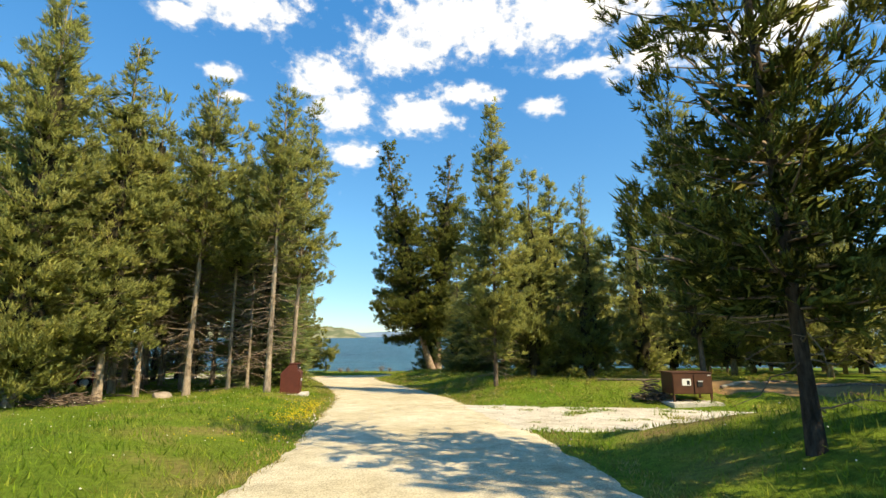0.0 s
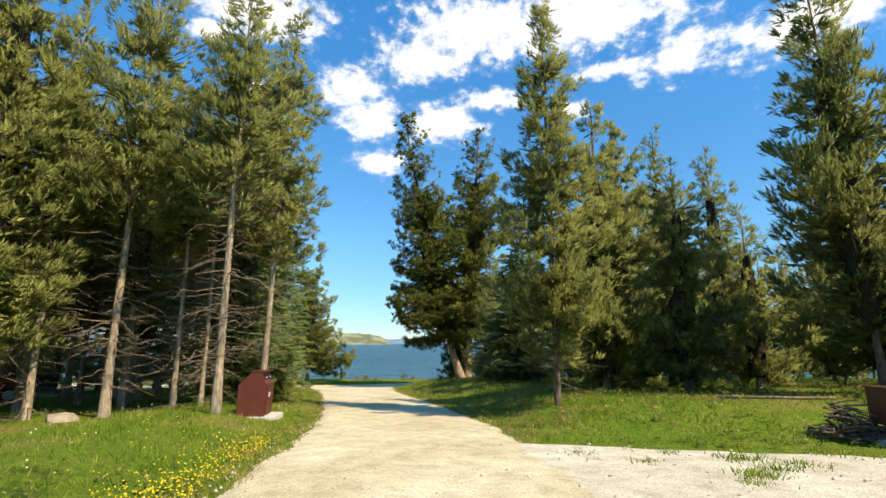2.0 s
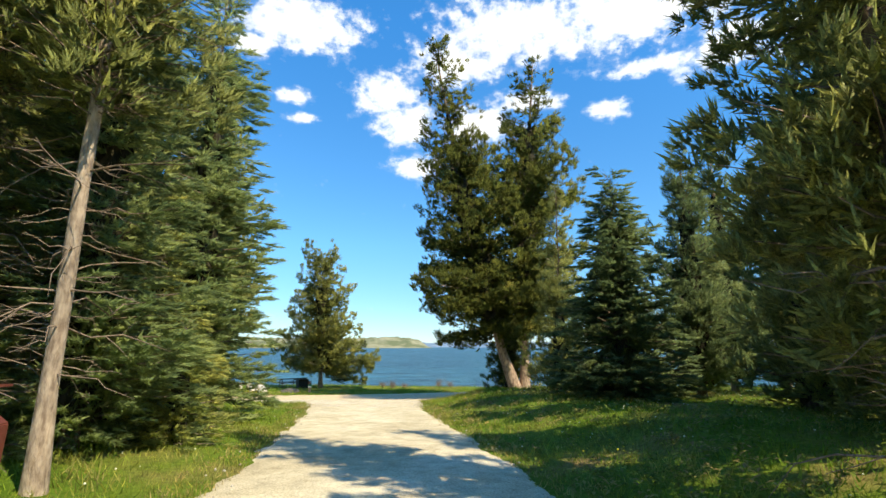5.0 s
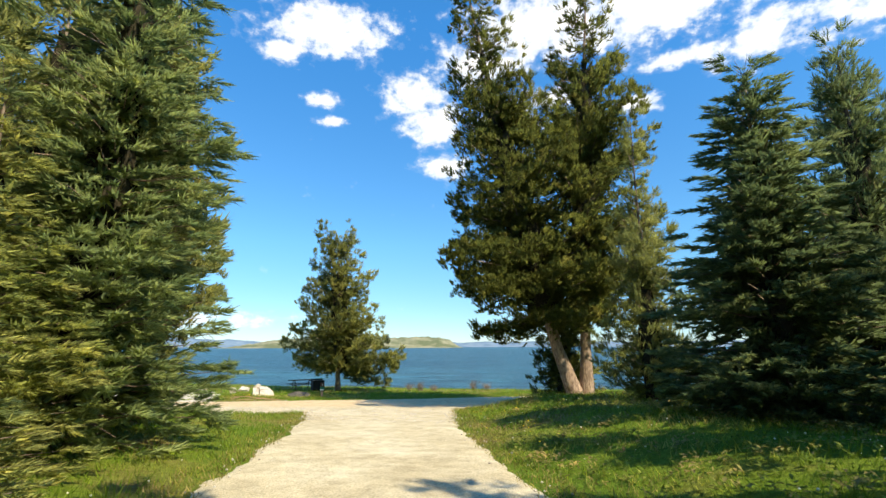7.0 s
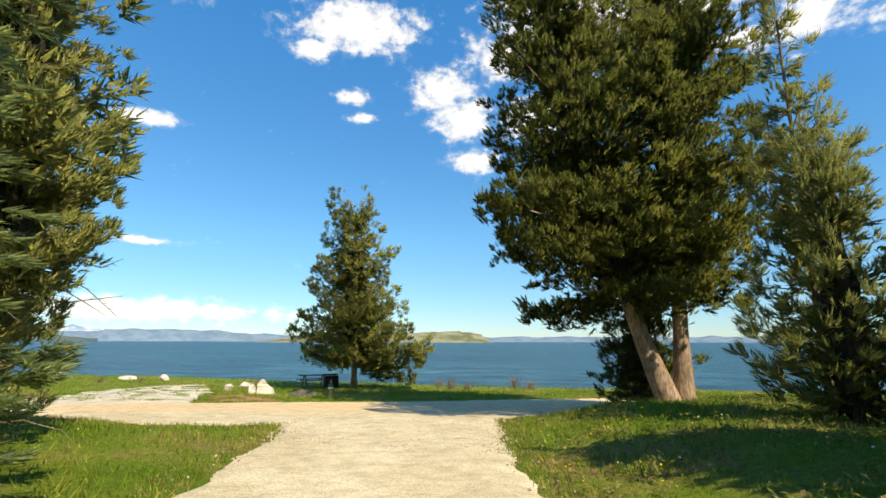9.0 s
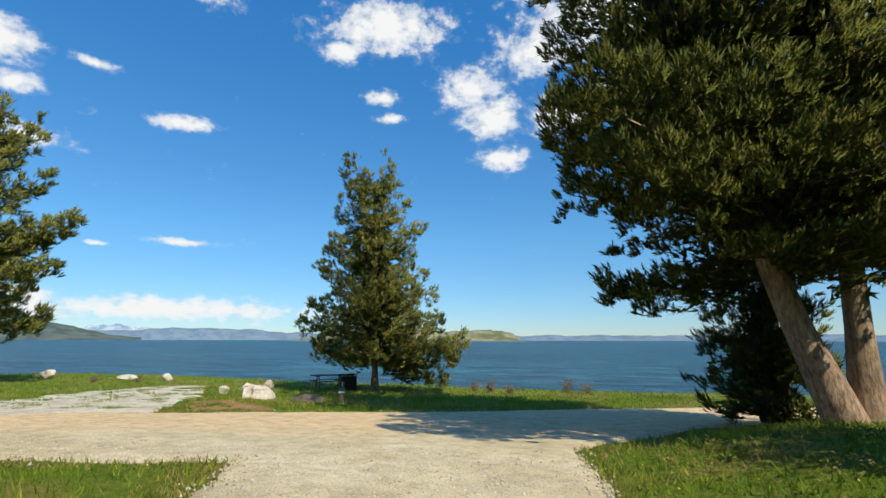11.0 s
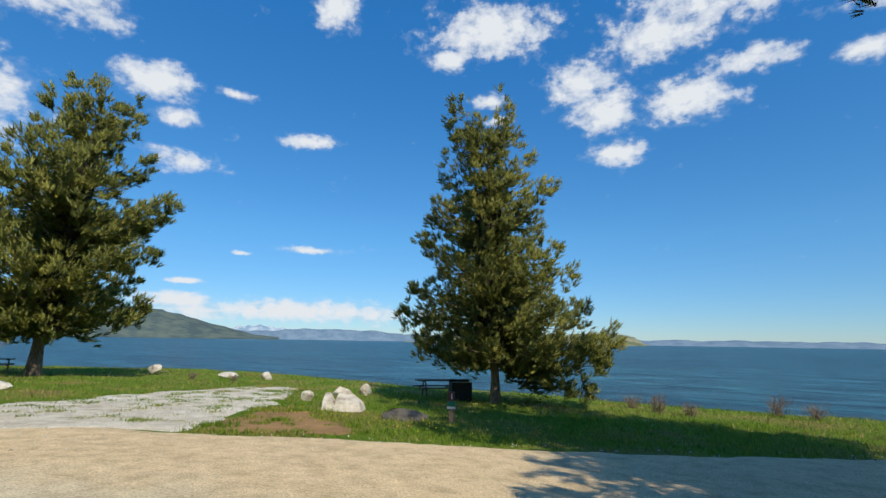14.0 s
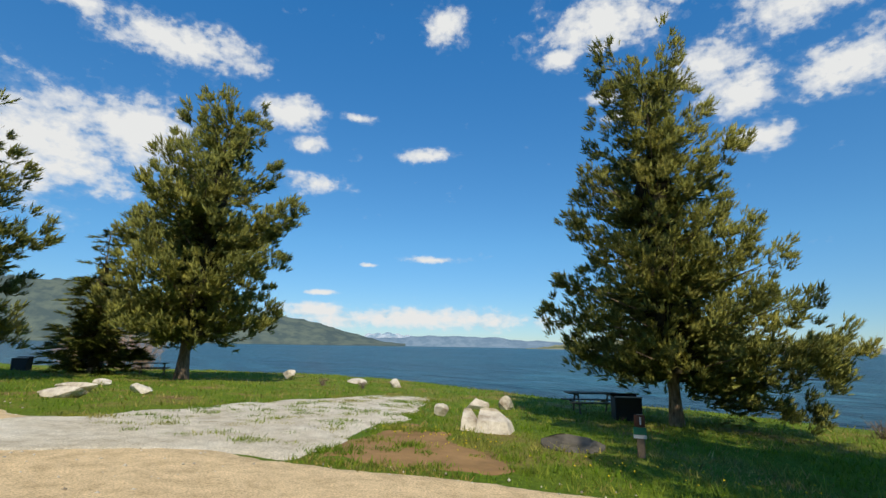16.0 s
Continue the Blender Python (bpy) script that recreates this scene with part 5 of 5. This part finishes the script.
def bevelled(bm, w=0.01):
    bmesh.ops.bevel(bm, geom=bm.edges[:], offset=w, segments=2, affect="EDGES")
    return bm


def trash_bin(x, y, yaw):
    t = holder("trash_bin", pose(x, y, float(ground(x, y)), 0, 0, yaw), "rust-brown steel bear-proof trash bin on a concrete pad", "trash bin")
    beam("concrete_pad", (-0.62, -0.62, -0.12), (0.68, 0.62, 0.06), M_CONCRETE, t, "pale concrete slab", 0.02)
    bm = bmesh.new()
    prism(bm, [(-0.40, 0.07), (0.36, 0.07), (0.40, 0.94), (0.29, 1.02), (0.25, 1.28), (-0.04, 1.28), (-0.40, 0.90)], -0.40, 0.40)
    part("body", bevelled(bm, 0.012), M_BIN, t)
    beam("lid", (-0.07, -0.42, 1.28), (0.36, 0.42, 1.305), M_BIN, t, "overhanging top plate", 0.006)
    d = beam("door", (0.0, -0.33, 0.0), (0.014, 0.33, 0.74), M_BIN, t, "", 0.004, pose(0.367, 0, 0.12, 0, 2.63, 0))
    beam("latch", (0.012, -0.20, 0.46), (0.05, -0.14, 0.58), M_STEEL, d, "bright steel latch", 0.006, pose(0.369, 0, 0.12, 0, 2.63, 0))
    for yy in (-0.18, 0.18):
        h = beam("chute_handle", (0.264, yy - 0.06, 1.085), (0.305, yy + 0.06, 1.165), M_BLACK, t, "black chute handle with a bright grip", 0.01)
        beam("grip", (0.30, yy - 0.05, 1.10), (0.335, yy + 0.05, 1.13), M_STEEL, h, "bright steel grip", 0.006)
    return t


def food_locker(x, y, yaw, label, sc=1.0):
    t = holder("food_locker", pose(x, y, float(ground(x, y)), 0, 0, yaw) @ Matrix.Scale(sc, 4), label, "food locker")
    beam("concrete_pad", (-0.85, -0.75, -0.14), (0.85, 0.55, 0.05), M_CONCRETE, t, "pale concrete slab", 0.02)
    bm = bmesh.new()
    box(bm, (-0.68, -0.40, 0.30), (0.68, 0.40, 0.98))
    part("body", bevelled(bm, 0.012), M_LOCKER, t)
    beam("top_plate", (-0.71, -0.43, 0.98), (0.71, 0.43, 1.01), M_LOCKER, t, "", 0.006)
    for xx in (-0.64, 0.64):
        for yy in (-0.36, 0.36):
            beam("leg", (xx - 0.03, yy - 0.03, 0.04), (xx + 0.03, yy + 0.03, 0.31), M_LOCKER, t, "", 0.006)
    beam("door", (-0.66, -0.418, 0.32), (0.02, -0.403, 0.96), M_LOCKER, t, "", 0.004)
    d = beam("door", (0.05, -0.43, 0.33), (0.66, -0.403, 0.95), M_LOCKER, t, "", 0.006)
    beam("notice", (-0.36, -0.424, 0.58), (-0.06, -0.419, 0.80), M_WHITE, t, "white notice with a dark pictogram", 0.001)
    beam("pictogram", (-0.20, -0.428, 0.61), (-0.10, -0.4245, 0.74), M_BLACK, t, "", 0.001)
    beam("handle_cup", (0.14, -0.45, 0.55), (0.34, -0.43, 0.72), M_BLACK, d, "recessed black handle", 0.008)
    beam("latch_bar", (0.16, -0.47, 0.70), (0.33, -0.45, 0.735), M_STEEL, d, "bright steel latch bar", 0.006)
    beam("top_latch", (0.50, -0.45, 0.90), (0.62, -0.43, 0.93), M_STEEL, d, "", 0.005)
    return t


def brush_pile(x, y, w, h, seed, label, n=150):
    """A heap of cut dead branches lying across one another."""
    rng = np.random.default_rng(seed)
    az, tilt = rng.uniform(0, 6.28, n), rng.normal(0, 0.22, n)
    ln = rng.uniform(0.6, 1.4, n) * w
    r = rng.uniform(0, 1, n) ** 0.6 * w
    aa = rng.uniform(0, 6.28, n)
    C = np.column_stack([np.cos(aa) * r, np.sin(aa) * r * 0.7, h * (1 - (r / w) ** 1.5) * rng.uniform(0.1, 1, n) + 0.04])
    d = np.column_stack([np.cos(az), np.sin(az), np.sin(tilt)]) * (ln / 2)[:, None]
    bend = rng.normal(0, 0.05, (n, 3))
    lines, radii = np.stack([C - d, C + bend, C + d], 1), np.sort(rng.uniform(0.008, 0.03, (n, 1)), 0)[::-1] * np.array([1.0, 0.8, 0.4])
    lines[:, :, 2] = np.maximum(lines[:, :, 2], 0.0)
    pile = holder("brush_pile", pose(x, y, float(ground(x, y))), label, "brush pile")
    # the thick branches lie singly, the thin ones as one tangle
    for i in range(30):
        V, Q = tubes(lines[i:i + 1], radii[i:i + 1], 6)
        link_mesh("branch", V, Q, M_BARK_MID, pile)
    V, Q = tubes(lines[30:], radii[30:], 4)
    tagged(link_mesh("twig_tangle", V, Q, M_BARK_MID, pile), kind="stuff")
    return pile


brush_pile(7.35, 17.8, 0.55, 0.7, 1, "heap of cut brown branches beside the food locker")
brush_pile(-13.2, 17.6, 1.0, 0.3, 2, "low tangle of dead grey branches at the edge of the pines")
brush_pile(-15.6, 16.2, 1.1, 0.35, 3, "low tangle of dead grey branches at the edge of the pines")
trash_bin(-6.45, 21.5, 8)
food_locker(8.35, 17.35, 2, "dark brown steel food locker on legs beside the turnout")
food_locker(-22.6, 32.2, 40, "rust-brown steel food locker under the pines", 1.1)


# ---- campsite things by the lake ----
def site_post(x, y, yaw):
    t = holder("site_post", pose(x, y, float(ground(x, y)), 0, 0, yaw), "short grey wooden campsite post with coloured labels", "post")
    beam("post", (-0.07, -0.07, -0.2), (0.07, 0.07, 0.80), M_WOOD, t, "grey weathered wooden post", 0.012)
    a = beam("label", (-0.10, -0.085, 0.58), (0.10, -0.071, 0.80), M_BROWNSIGN, t, "brown label with one pale stroke", 0.003)
    beam("stroke", (0.0, -0.089, 0.62), (0.03, -0.0855, 0.76), M_WHITE, a, "", 0.001)
    beam("label", (-0.12, -0.085, 0.43), (0.12, -0.071, 0.565), M_GREEN, t, "green label", 0.003)
    b = beam("label", (-0.12, -0.085, 0.36), (0.12, -0.071, 0.425), M_WHITE, t, "white label", 0.003)
    return t


site_post(-15.5, 52.2, 20)


def fire_grate(x, y, yaw, sc=1.0):
    t = holder("fire_grate", pose(x, y, float(ground(x, y)), 0, 0, yaw) @ Matrix.Scale(sc, 4), "black iron fire box with a raised back", "fire grate", "campfire grates")
    for nm, lo, hi in (("back_plate", (-0.40, 0.26, 0.0), (0.40, 0.30, 0.78)), ("side_plate", (-0.40, -0.30, 0.0), (-0.37, 0.258, 0.70)), ("side_plate", (0.37, -0.30, 0.0), (0.40, 0.258, 0.70)), ("front_plate", (-0.366, -0.30, 0.0), (0.366, -0.27, 0.70))):
        beam(nm, lo, hi, M_BLACK, t, "", 0.006)
    for i in range(9):
        xx = -0.34 + i * 0.085
        beam("grate_bar", (xx - 0.008, -0.268, 0.60), (xx + 0.008, 0.258, 0.616), M_BLACK, t, "", 0.003)
    beam("rim", (-0.42, -0.34, 0.705), (0.42, -0.28, 0.735), M_STEEL, t, "worn bright rim", 0.006)
    return t


fire_grate(-18.75, 58.5, 40, 1.05)
fire_grate(-48.9, 45.5, 60, 1.0)


def picnic_table(x, y, yaw):
    t = holder("picnic_table", pose(x, y, float(ground(x, y)), 0, 0, yaw), "weathered wooden picnic table with fixed benches", "picnic table", "picnic tables")
    for i in range(5):
        beam("tabletop_board", (-0.95, -0.37 + i * 0.15, 0.72), (0.95, -0.235 + i * 0.15, 0.76), M_WOOD, t, "", 0.006)
    for s in (-1, 1):
        for k in (0.62, 0.77):
            lo, hi = sorted((s * k, s * (k - 0.135)))
            beam("bench_board", (-0.95, lo, 0.42), (0.95, hi, 0.46), M_WOOD, t, "", 0.006)
    for xx in (-0.62, 0.62):
        beam("bearer", (xx - 0.03, -0.80, 0.36), (xx + 0.03, 0.80, 0.42), M_WOOD, t, "", 0.006)
        beam("top_bearer", (xx - 0.03, -0.36, 0.66), (xx + 0.03, 0.36, 0.72), M_WOOD, t, "", 0.006)
        for s in (-1, 1):
            beam("leg", (xx + 0.034, -0.04, -0.08), (xx + 0.08, 0.04, 0.80), M_WOOD, t, "", 0.006, pose(0, s * 0.52, 0, s * 22, 0, 0))
    return t


picnic_table(-20.6, 59.6, 45)
picnic_table(-45.6, 51.4, 70)
picnic_table(-20.5, 30.3, 20)


# ---- parked car under the pines ----
def parked_car(x, y, yaw):
    t = holder("car", pose(x, y, float(ground(x, y)), 0, 0, yaw), "red parked estate car half hidden under the pines", "car")
    bm = bmesh.new()
    prism(bm, [(-2.15, 0.30), (2.1, 0.30), (2.22, 0.55), (2.15, 0.82), (1.15, 0.98), (-2.1, 1.0), (-2.22, 0.7)], -0.88, 0.88)
    part("body", bevelled(bm, 0.06), M_RED, t)
    bm = bmesh.new()
    prism(bm, [(-2.02, 0.99), (1.12, 0.97), (0.35, 1.48), (-1.75, 1.50)], -0.74, 0.74)
    cabin = part("cabin", bevelled(bm, 0.05), M_RED, t)
    for s in (-1, 1):
        for x0, x1, x2, x3 in ((-1.86, -1.00, -1.02, -1.66), (-0.92, -0.12, -0.14, -0.94), (-0.04, 0.90, 0.28, -0.06)):
            bm = bmesh.new()
            lo, hi = sorted((s * 0.735, s * 0.752))
            prism(bm, [(x0, 1.04), (x1, 1.04), (x2, 1.42), (x3, 1.42)], lo, hi)
            part("window", bm, M_GLASS, cabin, "dark car window")
    for wx in (-1.35, 1.35):
        for s in (-1, 1):
            for nm, r, w, mat, par in (("tyre", 0.33, 0.21, M_TYRE, t), ("rim", 0.20, 0.23, M_STEEL, None)):
                bm = bmesh.new()
                bmesh.ops.create_cone(bm, cap_ends=True, segments=28, radius1=r, radius2=r, depth=w)
                for v in bm.verts:
                    v.co = Vector((v.co.x + wx, v.co.z + s * 0.80, v.co.y + 0.33))
                bmesh.ops.bevel(bm, geom=[e for e in bm.edges if len(e.link_faces) == 2 and e.calc_face_angle(0) > 1.0], offset=0.025, segments=2, affect="EDGES")
                wheel = part(nm, bm, mat, par or wheel)
    for s in (-1, 1):
        beam("headlight", (2.12, s * 0.66 - 0.16, 0.62), (2.21, s * 0.66 + 0.16, 0.76), M_WHITE, t, "clear headlight", 0.02)
        beam("tail_light", (-2.24, s * 0.74 - 0.08, 0.66), (-2.14, s * 0.74 + 0.08, 0.9), M_RED, t, "red tail light", 0.02)
    return t


parked_car(-20.6, 26.6, 38)
